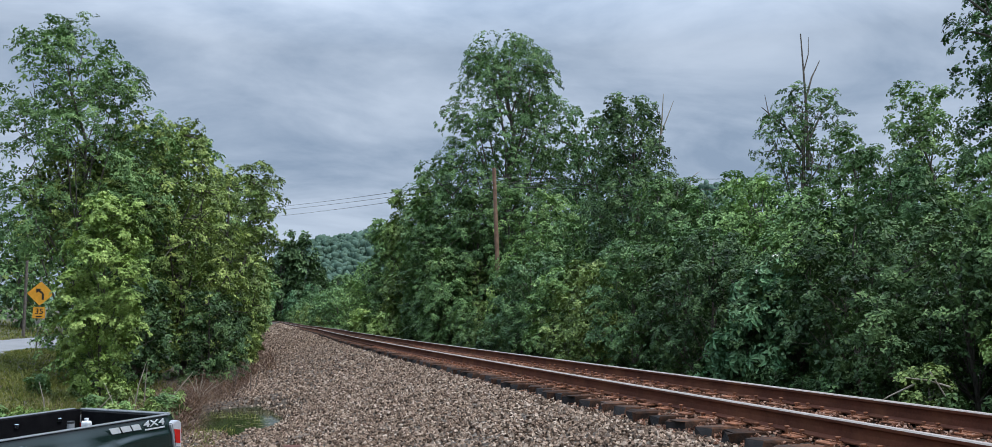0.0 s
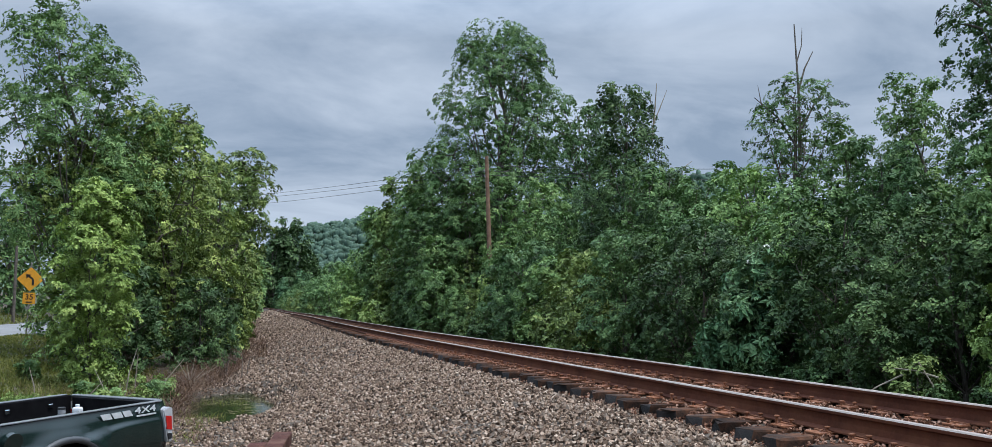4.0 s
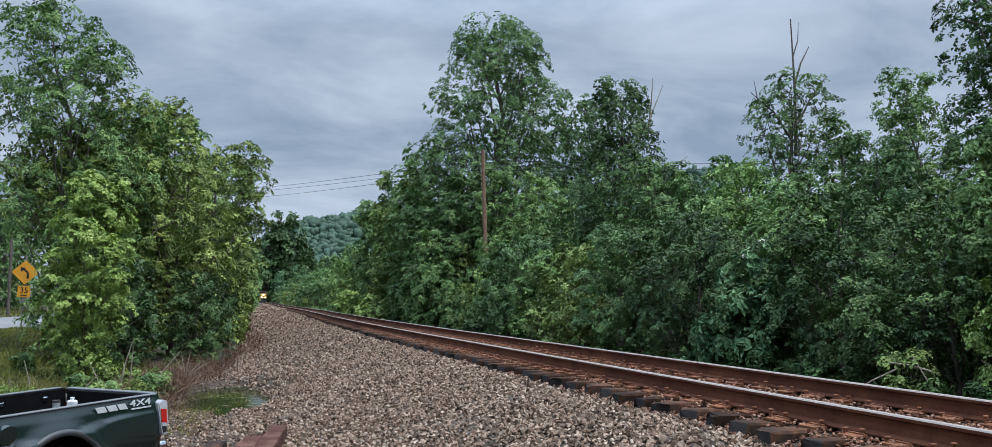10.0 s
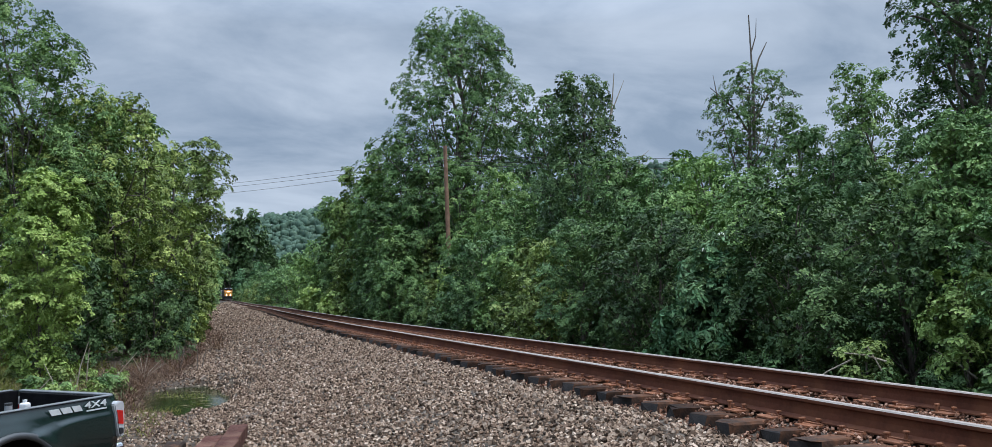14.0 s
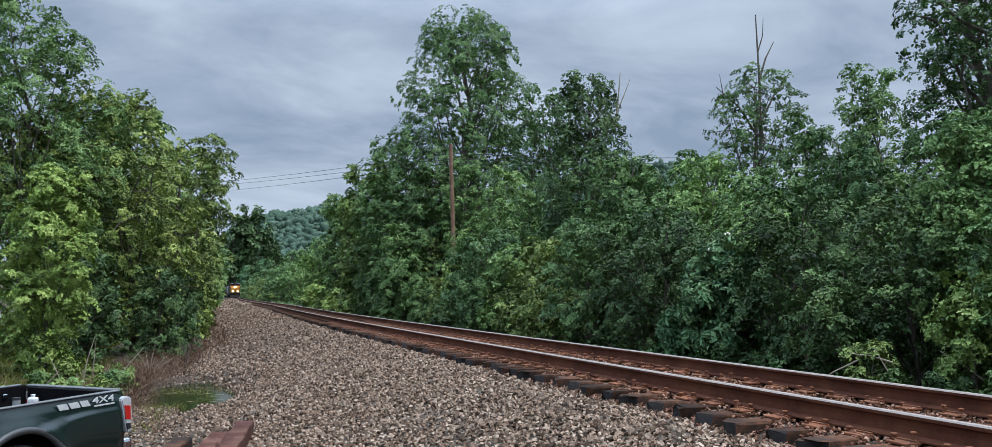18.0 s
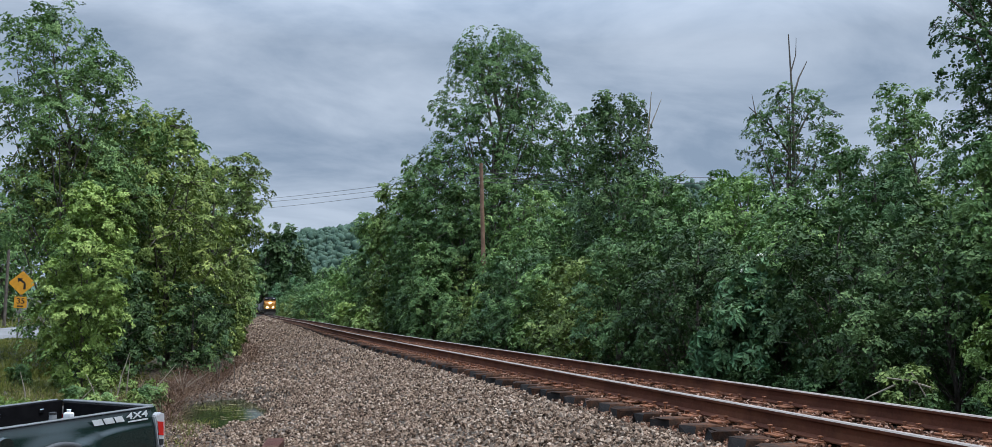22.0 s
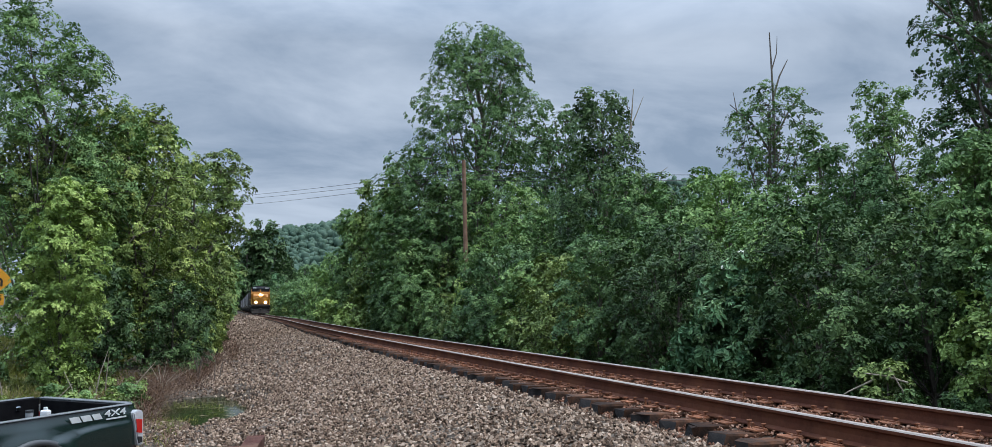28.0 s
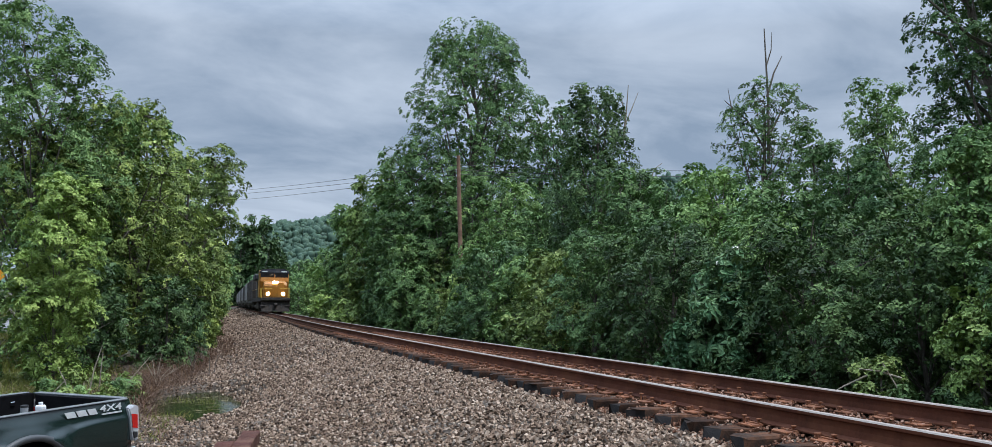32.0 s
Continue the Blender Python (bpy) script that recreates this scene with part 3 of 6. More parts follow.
# the nearest stones lie loose on top, each for itself
M_LOOSE = surface("loose_stone", (0.147, 0.107, 0.079), (0.287, 0.224, 0.173), 14, 0.9, bump=0.004, fine=70, vary=0.5, spec=0.2)
kinds = [stone_mesh("stone", np.random.default_rng(40 + k), np.zeros(1), np.zeros(1), 0.075, M_LOOSE) for k in range(8)]
for me in kinds:
    mid = sum((v.co for v in me.vertices), Vector()) / 8
    me.transform(Matrix.Translation(-mid))
rr = random.Random(12)
for k in range(300):
    y = 6.2 + 5.5 * rr.random() ** 1.3
    x = min(1.6 + 2.7 * rr.random(), 4.4)
    ob = part("stone", kinds[k % 8], None, bank)
    ob.matrix_basis = Matrix.LocRotScale((x, y, gz(x, y) + 0.07), Euler((rr.uniform(-0.3, 0.3), rr.uniform(-0.3, 0.3), rr.uniform(0, 6.3))), (rr.uniform(0.7, 1.15),) * 3)
M_STONE_RUSTY = stone_material("rusty_stone", [(0.0, (0.055, 0.024, 0.015)), (0.55, (0.189, 0.085, 0.049)), (1.0, (0.386, 0.239, 0.175))])
sx, sy = scatter(rng, 20000, 3.0, 32, -1.2, 1.7, 1.6)
tagged(new("crib_stones", stone_mesh("crib_stones", rng, sx, sy, 0.036, M_STONE_RUSTY, 0.074)), "rust-stained ballast stones between the ties", "stones", kind="stuff")

sx, sy = scatter(rng, 3000, 4.5, 26, -1.36, -1.0, 1.5)
tagged(new("shoulder_stones", stone_mesh("shoulder_stones", rng, sx, sy, 0.04, M_STONE_RUSTY, 0.055)), "rust-stained ballast stones between the tie ends", "stones", kind="stuff")

# ---- the railway track ----
RAIL_H = 0.186


def rail_mesh(side, y0, y1):
    """A flat-bottomed rail swept along the line: rusty web and foot, worn bright head."""
    prof = [(-0.075, -RAIL_H), (0.075, -RAIL_H), (0.075, -RAIL_H + 0.012), (0.016, -RAIL_H + 0.032), (0.009, -0.10), (0.012, -0.048), (0.036, -0.036), (0.037, -0.024),
            (0.037, -0.012), (0.028, -0.001), (0.0, 0.0), (-0.028, -0.001), (-0.037, -0.012), (-0.037, -0.024), (-0.036, -0.036), (-0.012, -0.048), (-0.009, -0.10), (-0.016, -RAIL_H + 0.032), (-0.075, -RAIL_H + 0.012)]
    ys = np.concatenate([np.arange(y0, 60, 1.5), np.arange(60, y1, 4.0)])
    V, F, K = [], [], []
    n = len(prof)
    for y in ys:
        x = track_x(y) + side * 0.7525
        V += [(x + a, y, b) for a, b in prof]
    for j in range(len(ys) - 1):
        for i in range(n):
            F.append((j * n + i, j * n + (i + 1) % n, (j + 1) * n + (i + 1) % n, (j + 1) * n + i))
            K.append(1 if 8 <= i <= 11 else 0)
    F.append(tuple(range(n))[::-1])
    F.append(tuple(range((len(ys) - 1) * n, len(ys) * n)))
    K += [0, 0]
    me = mesh_from("rail", V, F, [M_RAIL_SIDE, M_RAIL_TOP], K)
    return me


track = tagged(empty("railway_track"), "single railway track with rusty rails on old wooden ties", "railway track")
for side in (-1, 1):
    part("rail", rail_mesh(side, -24, 520), None, track, "rusty steel rail with a worn bright head")


M_TIE_END = surface("creosote_end_grain", (0.008, 0.007, 0.007), (0.022, 0.017, 0.015), 12, 0.9, bump=0.01, fine=60, vary=0.4)


def tie_shape(seed):
    rng = random.Random(seed)
    bm = box(2.6, 0.225, 0.18, (0, 0, 0), 0.008)
    bmesh.ops.subdivide_edges(bm, edges=[e for e in bm.edges if e.calc_length() > 2], cuts=5)
    for v in bm.verts:
        v.co += Vector((rng.uniform(-0.07, 0.05) * (abs(v.co.x) > 1.2), rng.uniform(-0.012, 0.010), rng.uniform(-0.018, 0.004)))
    me = bpy.data.meshes.new("tie")
    bm.to_mesh(me)
    bm.free()
    me.materials.append(M_TIE)
    me.materials.append(M_TIE_END)
    for f in me.polygons:
        f.material_index = 1 if abs(f.normal.x) > 0.7 else 0
    return me


tie_meshes = [tie_shape(k) for k in range(6)]
bm_pl = box(0.43, 0.20, 0.020, (0, 0, 0.010), 0.004)
box(0.03, 0.19, 0.014, (0.1, 0, 0.024), 0, bm_pl)
box(0.03, 0.19, 0.014, (-0.1, 0, 0.024), 0, bm_pl)
plate_mesh = bpy.data.meshes.new("tie_plate")
bm_pl.to_mesh(plate_mesh)
bm_pl.free()
plate_mesh.materials.append(M_RUST)
bm_sp = rod((0, 0, -0.02), (0, 0, 0.048), 0.012, 0.012, 6)
box(0.044, 0.036, 0.018, (0.006, 0, 0.052), 0.005, bm_sp)
spike_mesh = bpy.data.meshes.new("spike")
bm_sp.to_mesh(spike_mesh)
bm_sp.free()
spike_mesh.materials.append(M_RUST)
bm_an = box(0.17, 0.035, 0.03, (0, 0, 0.0), 0.008)
box(0.03, 0.04, 0.06, (0.085, 0, 0.012), 0.006, bm_an)
box(0.03, 0.04, 0.06, (-0.085, 0, 0.012), 0.006, bm_an)
anchor_mesh = bpy.data.meshes.new("rail_anchor")
bm_an.to_mesh(anchor_mesh)
bm_an.free()
anchor_mesh.materials.append(M_RUST)


def lay_ties():
    rng = random.Random(11)
    y, k = -3.0, 0
    while k < 300:
        x = track_x(y) + rng.uniform(-0.05, 0.05)
        t = part("tie", tie_meshes[k % 6], None, track)
        t.matrix_basis = pose(x, y, -RAIL_H - 0.018 - 0.09, 0, rng.uniform(-0.4, 0.4), rng.uniform(-1.6, 1.6))
        if y < 34:
            for side in (-1, 1):
                p = part("tie_plate", plate_mesh, None, t)
                p.location = (side * 0.7525 + track_x(y) - x, 0, 0.088)
                if y < 22:
                    for a, b in ((0.095, 0.05), (-0.095, -0.05), (0.175, -0.06), (-0.175, 0.06)):
                        if rng.random() < 0.9:
                            q = part("spike", spike_mesh, None, t)
                            q.location = (p.location.x + a, b, 0.092 + (rng.uniform(0.015, 0.045) if rng.random() < 0.15 else rng.uniform(-0.004, 0.008)))
                            q.rotation_euler = (0, 0, 0 if a < 0 else math.pi)
                    if k % 2 == 0:
                        q = part("rail_anchor", anchor_mesh, None, t)
                        q.location = (p.location.x, 0.135, 0.105)
        y += 0.497 + rng.uniform(-0.03, 0.03)
        k += 1
    V, F = [], []
    while y < 470:
        m = pose(track_x(y), y, -RAIL_H - 0.108)
        b = len(V)
        V += [tuple(m @ Vector((i * 1.3, j * 0.11, l * 0.09))) for i in (-1, 1) for j in (-1, 1) for l in (-1, 1)]
        F += [tuple(b + q for q in f) for f in ((0, 1, 3, 2), (4, 6, 7, 5), (0, 4, 5, 1), (2, 3, 7, 6), (0, 2, 6, 4), (1, 5, 7, 3))]
        y += 0.5
    tagged(part("far_ties", mesh_from("far_ties", V, F, M_TIE), None, track), kind="stuff")


# ---- road ----


def road_x(y):
    return -11.9 - 0.028 * (y - 40) - (0.0016 * (y - 70) ** 2 if y > 70 else 0)


def road_mesh():
    ys = np.concatenate([np.linspace(-420, -60, 46), np.linspace(-56, 230, 144)])
    V, F = [], []
    for y in ys:
        for u in np.linspace(-2.9, 2.9, 9):
            V.append((road_x(y) + u, y, gz(road_x(y), y) + 0.05 - 0.012 * abs(u)))
        V.append((road_x(y) + 3.3, y, gz(road_x(y), y) - 0.25))
    for j in range(len(ys) - 1):
        for i in range(9):
            F.append((j * 10 + i, j * 10 + i + 1, (j + 1) * 10 + i + 1, (j + 1) * 10 + i))
    return mesh_from("road", V, F, M_ROAD, smooth=True)


tagged(new("road", road_mesh()), "pale grey asphalt country road beside the railway", "road", kind="structure")

# ---- puddle ----
M_WATER, wt_, wb_ = nodes_of("still_water")
wb_.inputs["Base Color"].default_value = (0.018, 0.026, 0.008, 1)
wb_.inputs["Roughness"].default_value = 0.10
wb_.inputs["IOR"].default_value = 1.12
wb_.inputs["Specular IOR Level"].default_value = 0.4
wn_ = noise_node(wt_, 7.0, 3.0)
bump_node(wt_, wb_, wn_.outputs["Fac"], 0.05, 0.01)
PUDDLE = (0.28, 20.8)


def puddle_mesh():
    V = [(0, 0, 0)]
    n = 48
    for k in range(n):
        a = 2 * math.pi * k / n
        r = 1 + 0.28 * noise.noise(Vector((math.cos(a) * 1.3, math.sin(a) * 1.3, 4)))
        V.append((1.5 * r * math.cos(a), 3.7 * r * math.sin(a), 0))
    return mesh_from("puddle", V, [(0, 1 + k, 1 + (k + 1) % n) for k in range(n)], M_WATER)


pd = new("puddle", puddle_mesh())
pd.matrix_basis = pose(PUDDLE[0], PUDDLE[1], -1.405, 0, 0, 3)
tagged(pd, "shallow still green-brown puddle at the ballast's foot", "puddle", kind="structure")

# ---- trees on the far side of the track ----
FAR_GROUP = "trees and bushes along the far side of the track"
NEAR_GROUP = "trees and bushes between the railway and the road"


def grow(seed, name, x, y, top, r, label, group="", category="tree", **kw):
    """A tree at x, y whose tip reaches the height top."""
    z = gz(x, y)
    return plant(name, tree_meshes(seed, top - z, r, **kw), x, y, label=label, category=category, group=group)


grow(21, "tall_tree", 16.3, 54.0, 19.8, 7.3, "tall broad green tree with a dense rounded crown", FAR_GROUP, low=0.10, profile="bell", lobes=40, clumps=1550, per=54, leaf=0.155, clump_r=0.66, fill=0.35, droop=0.05, mat=M_LEAF_RICH, trunk_r=0.26, core=60, twig_share=0.05)
grow(27, "tree", 12.6, 60.8, 10.3, 3.4, "leafy green tree beside the pole", FAR_GROUP, low=0.05, profile="round", lobes=15, clumps=300, per=38, leaf=0.24, clump_r=0.6, mat=M_LEAF_LIGHT, trunk_r=0.16)
grow(121, "tree", 13.3, 57.0, 11.4, 3.2, "leafy green tree beside the tall tree", FAR_GROUP, low=0.05, profile="round", lobes=15, clumps=300, per=38, leaf=0.24, clump_r=0.6, mat=M_LEAF_GREY, trunk_r=0.15)
grow(28, "tree", 12.6, 73.0, 9.4, 3.3, "leafy green tree along the track", FAR_GROUP, low=0.05, profile="round", lobes=14, clumps=230, per=36, leaf=0.28, clump_r=0.65, mat=M_LEAF_GREY, trunk_r=0.15)
grow(29, "tree", 20.3, 46.5, 12.9, 3.0, "green tree behind the thicket", FAR_GROUP, low=0.2, profile="oval", lobes=14, clumps=330, per=38, leaf=0.17, clump_r=0.52, mat=M_LEAF_RICH, trunk_r=0.15)
grow(30, "tree", 13.2, 50.5, 8.6, 3.0, "leafy green tree around the pole's foot", FAR_GROUP, low=0.05, profile="round", lobes=14, clumps=260, per=38, leaf=0.21, clump_r=0.5, mat=M_LEAF_GREY, trunk_r=0.13)
dark_tree = grow(22, "dark_tree", 17.0, 34.4, 10.9, 4.5, "dark green tree with bare twigs at its top", FAR_GROUP, low=0.03, profile="spire", lobes=28, clumps=1000, per=42, leaf=0.125, clump_r=0.48, fill=0.4, mat=M_LEAF_DEEP, trunk_r=0.13, core=60, twig_share=0.05)
grow(24, "young_tree", 18.4, 18.7, 7.4, 2.3, "slender young green tree with loose foliage", FAR_GROUP, low=0.12, profile="cone", lobes=22, clumps=620, per=42, leaf=0.085, clump_r=0.34, mat=M_LEAF_GREY, trunk_r=0.08, core=50, twig_share=0.08)
grow(35, "young_tree", 15.0, 16.8, 4.9, 1.3, "young green tree in the thicket", FAR_GROUP, low=0.1, profile="oval", lobes=12, clumps=220, per=42, leaf=0.085, clump_r=0.32, mat=M_LEAF_RICH, trunk_r=0.06)
half_dead = grow(26, "half_dead_tree", 20.4, 27.3, 9.4, 2.4, "half-dead tree with a bare grey top", FAR_GROUP, low=0.53, profile="oval", lobes=15, clumps=310, per=42, leaf=0.10, clump_r=0.38, mat=M_LEAF, trunk_r=0.11, gap=0.24, twig_share=0.3, core=8, droop=0.2)
old_tree = grow(25, "old_tree", 17.35, 13.95, 9.4, 2.0, "old dark tree with vine-covered leaning limbs", FAR_GROUP, lean=-0.08, low=0.15, profile="oval", lobes=24, clumps=900, per=48, leaf=0.085, clump_r=0.34, fill=0.3, droop=0.3, mat=M_LEAF_RICH, trunk_r=0.22, inner=0.3, core=26, gap=0.22, twig_share=0.04)
grow(36, "tree", 11.9, 10.6, 3.75, 1.25, "bright green young tree beside the track", FAR_GROUP, low=0.42, profile="round", lobes=11, clumps=270, per=62, leaf=0.080, clump_r=0.30, mat=M_LEAF, trunk_r=0.07, droop=0.6)
blue_bush = grow(37, "bush", 10.65, 15.8, 2.0, 1.55, "blue-green bush with large hanging leaves", FAR_GROUP, "bush", low=0.03, profile="shrub", lobes=10, clumps=230, per=49, leaf=0.152, clump_r=0.36, mat=M_LEAF_BLUE, trunk_r=0.05, droop=0.5, width=0.4)
grow(151, "tree", 13.05, 11.35, 3.9, 1.5, "bright green tree in front of the old tree", FAR_GROUP, low=0.3, profile="round", lobes=13, clumps=260, per=56, leaf=0.085, clump_r=0.32, mat=M_LEAF, trunk_r=0.07)
grow(38, "tree", 14.2, 25.0, 5.1, 1.9, "leafy tree in the thicket", FAR_GROUP, low=0.06, profile="round", lobes=11, clumps=250, per=38, leaf=0.115, clump_r=0.42, mat=M_LEAF, trunk_r=0.09)
grow(39, "tree", 14.3, 21.6, 4.9, 1.8, "leafy tree in the thicket", FAR_GROUP, low=0.06, profile="round", lobes=11, clumps=250, per=38, leaf=0.11, clump_r=0.40, mat=M_LEAF_GREY, trunk_r=0.09)
grow(40, "tree", 13.2, 18.3, 3.9, 1.5, "leafy tree in the thicket", FAR_GROUP, low=0.06, profile="round", lobes=11, clumps=230, per=38, leaf=0.10, clump_r=0.38, mat=M_LEAF, trunk_r=0.08)
grow(43, "tree", 15.3, 29.6, 6.0, 2.1, "leafy tree in the thicket", FAR_GROUP, low=0.06, profile="oval", lobes=11, clumps=270, per=38, leaf=0.125, clump_r=0.45, mat=M_LEAF, trunk_r=0.1)
grow(44, "bush", 9.7, 10.4, 0.15, 0.62, "small yellow-green bush at the track's edge", FAR_GROUP, "bush", low=0.05, profile="shrub", lobes=7, clumps=70, per=36, leaf=0.07, clump_r=0.17, mat=M_LEAF_OLIVE, trunk_r=0.03)
grow(45, "bush", 11.6, 39.0, 2.4, 1.0, "yellow-green bush before the thicket", FAR_GROUP, "bush", low=0.05, profile="shrub", lobes=8, clumps=49, per=33, leaf=0.192, clump_r=0.34, mat=M_LEAF_LIGHT, trunk_r=0.04)
for k, (x, y, top) in enumerate(((11.0, 75, 1.5), (11.3, 82, 1.7), (11.5, 89, 1.6), (10.6, 68, 1.2))):
    grow(46 + k, "bush", x, y, top, 1.4, "bright green bush at the track's edge", FAR_GROUP, "bush", low=0.04, profile="shrub", lobes=8, clumps=49, per=31, leaf=0.307, clump_r=0.45, mat=M_LEAF_LIGHT, trunk_r=0.05)

for k, (x, y, top, r, mat) in enumerate(((11.4, 52.0, 6.4, 2.3, M_LEAF), (11.6, 48.6, 5.0, 1.8, M_LEAF_GREY), (15.4, 47.5, 8.8, 2.4, M_LEAF), (15.6, 43.0, 7.6, 2.3, M_LEAF_GREY),
                                         (15.2, 39.2, 5.6, 2.2, M_LEAF), (13.8, 36.0, 4.2, 1.6, M_LEAF_GREY), (15.9, 29.0, 6.3, 2.2, M_LEAF_DEEP), (16.9, 25.6, 5.7, 2.1, M_LEAF), (16.9, 20.9, 6.1, 2.0, M_LEAF_GREY))):
    grow(171 + k, "tree", x, y, top, r, "fresh green tree in the front of the thicket", FAR_GROUP, low=0.04, profile=("oval", "round", "cone")[k % 3], lobes=14, clumps=250, per=38, leaf=0.10 + 0.0012 * y, clump_r=0.42, mat=mat, trunk_r=0.09)

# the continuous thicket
# front bushes get dark leaves: shade under the canopy put into the colour
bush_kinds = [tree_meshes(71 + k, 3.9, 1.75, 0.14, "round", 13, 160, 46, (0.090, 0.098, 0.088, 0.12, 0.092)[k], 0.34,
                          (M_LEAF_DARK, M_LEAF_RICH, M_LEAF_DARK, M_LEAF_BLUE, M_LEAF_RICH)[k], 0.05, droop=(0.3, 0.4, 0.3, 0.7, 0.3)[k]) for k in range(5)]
tree_kinds = [tree_meshes(81 + k, 6.2, 2.0, 0.03, ("oval", "round", "round")[k], 13, 180, 38, 0.122, 0.44,
                          (M_LEAF, M_LEAF_RICH, M_LEAF_OLIVE)[k], 0.09) for k in range(3)]
back_kinds = [tree_meshes(85 + k, 6.4, 2.6, 0.02, "round", 12, 90, 32, 0.24, 0.62, (M_LEAF_RICH, M_LEAF)[k], 0.1) for k in range(2)]
mid_kinds = [tree_meshes(131 + k, 4.1, 1.9, 0.08, ("round", "shrub", "round", "oval")[k], 10, 170, 36, (0.145, 0.14, 0.15, 0.135)[k], 0.42,
                         (M_LEAF, M_LEAF_OLIVE, M_LEAF_GREY, M_LEAF_RICH)[k], 0.06) for k in range(4)]
rnd = random.Random(8)
y = 2.5
while y < 62:
    off = track_x(y) - 5.78
    low_here = 0.55 if 35.5 < y < 47 else 1.0
    plant("bush", rnd.choice(bush_kinds if y < 24 else mid_kinds), 10.9 + off + rnd.uniform(-0.35, 0.45), y, turn=rnd.uniform(0, 6.3), size=low_here * (rnd.uniform(0.66, 1.0) + y * 0.004),
          label="dense green trackside bush", category="bush", group=FAR_GROUP)
    if rnd.random() < 0.8:
        plant("tree", rnd.choice(tree_kinds), 13.2 + off + rnd.uniform(-0.4, 0.6), y + rnd.uniform(0.4, 1.4), turn=rnd.uniform(0, 6.3),
              size=(0.66 if y < 32 else 0.78) * rnd.uniform(0.92, 1.1), label="leafy green tree in the trackside thicket", category="tree", group=FAR_GROUP)
    plant("tree", rnd.choice(back_kinds), 17.0 + off + rnd.uniform(-0.8, 2.2), y + rnd.uniform(-0.8, 0.8), turn=rnd.uniform(0, 6.3),
          size=rnd.uniform(0.72, 0.9), label="green tree at the back of the thicket", category="tree", group=FAR_GROUP)
    y += 2.1 + y * 0.012
# filler bushes added to close bright gaps; dark leaves paint the inner shade
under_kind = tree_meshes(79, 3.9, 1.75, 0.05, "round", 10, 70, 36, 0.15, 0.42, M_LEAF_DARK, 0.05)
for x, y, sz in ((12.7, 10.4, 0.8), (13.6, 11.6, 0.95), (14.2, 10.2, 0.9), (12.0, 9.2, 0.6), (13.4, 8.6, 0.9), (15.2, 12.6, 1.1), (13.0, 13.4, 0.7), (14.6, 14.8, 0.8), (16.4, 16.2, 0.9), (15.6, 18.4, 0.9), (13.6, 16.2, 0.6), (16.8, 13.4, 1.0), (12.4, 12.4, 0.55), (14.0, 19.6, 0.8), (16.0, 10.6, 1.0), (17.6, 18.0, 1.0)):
    plant("bush", under_kind, x, y, turn=x * 5, size=sz, label="dense filler bush inside the thicket, leaves darkened for shade", category="bush", group=FAR_GROUP)
# scrub leaves darkened too, painting the shade below the overhanging crowns
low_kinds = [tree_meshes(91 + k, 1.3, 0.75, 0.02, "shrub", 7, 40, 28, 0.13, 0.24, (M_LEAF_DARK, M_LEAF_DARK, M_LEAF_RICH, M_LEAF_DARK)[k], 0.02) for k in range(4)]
y = 3.0
while y < 60:
    off = track_x(y) - 5.78
    plant("bush", rnd.choice(low_kinds), 9.9 + off + rnd.uniform(-0.2, 0.4), y, turn=rnd.uniform(0, 6.3), size=rnd.uniform(0.4, 0.9),
          label="low green scrub at the foot of the thicket", category="bush", group=FAR_GROUP)
    y += 1.5 + y * 0.02

for k in range(16):
    plant("bush", low_kinds[k % 4], 9.75 + rnd.uniform(-0.1, 0.7), 6.2 + k * 0.75, turn=k * 1.9, size=rnd.uniform(0.5, 0.8), label="low green scrub at the foot of the thicket", category="bush", group=FAR_GROUP)

# far rows beside the track, larger leaf tufts
far_kinds = [tree_meshes(51 + k, (8.2, 7.4, 9.2)[k], (3.2, 3.2, 3.4)[k], 0.02, ("round", "shrub", "oval")[k], 13, 130, 30, 0.34, 0.8, (M_LEAF_GREY, M_LEAF_OLIVE, M_LEAF_GREY)[k], 0.14, twig_share=0.05, sides=4, core=14) for k in range(3)]
far_lite = [tree_meshes(56 + k, (8.2, 7.4, 9.4)[k], (3.3, 3.3, 3.5)[k], 0.02, ("round", "shrub", "oval")[k], 10, 60, 20, 0.60, 1.1, (M_LEAF, M_LEAF_OLIVE, M_LEAF_RICH)[k], 0.14, twig_share=0.0, sides=4, core=8) for k in range(3)]
y = 62
while y < 440:
    for x0, sc in ((5.6, 0.75), (9.5, 1.0), (15.0, 1.15))[:3 if y < 90 else 2]:
        plant("tree", rnd.choice(far_kinds if y < 125 else far_lite), track_x(y) + x0 + rnd.uniform(-0.6, 1.3), y + rnd.uniform(-2, 2), turn=rnd.uniform(0, 6.3), size=sc * rnd.uniform(0.8, 1.12),
              label="leafy tree beside the distant track", category="tree", group=FAR_GROUP)
    y += 6.6 + y * 0.036

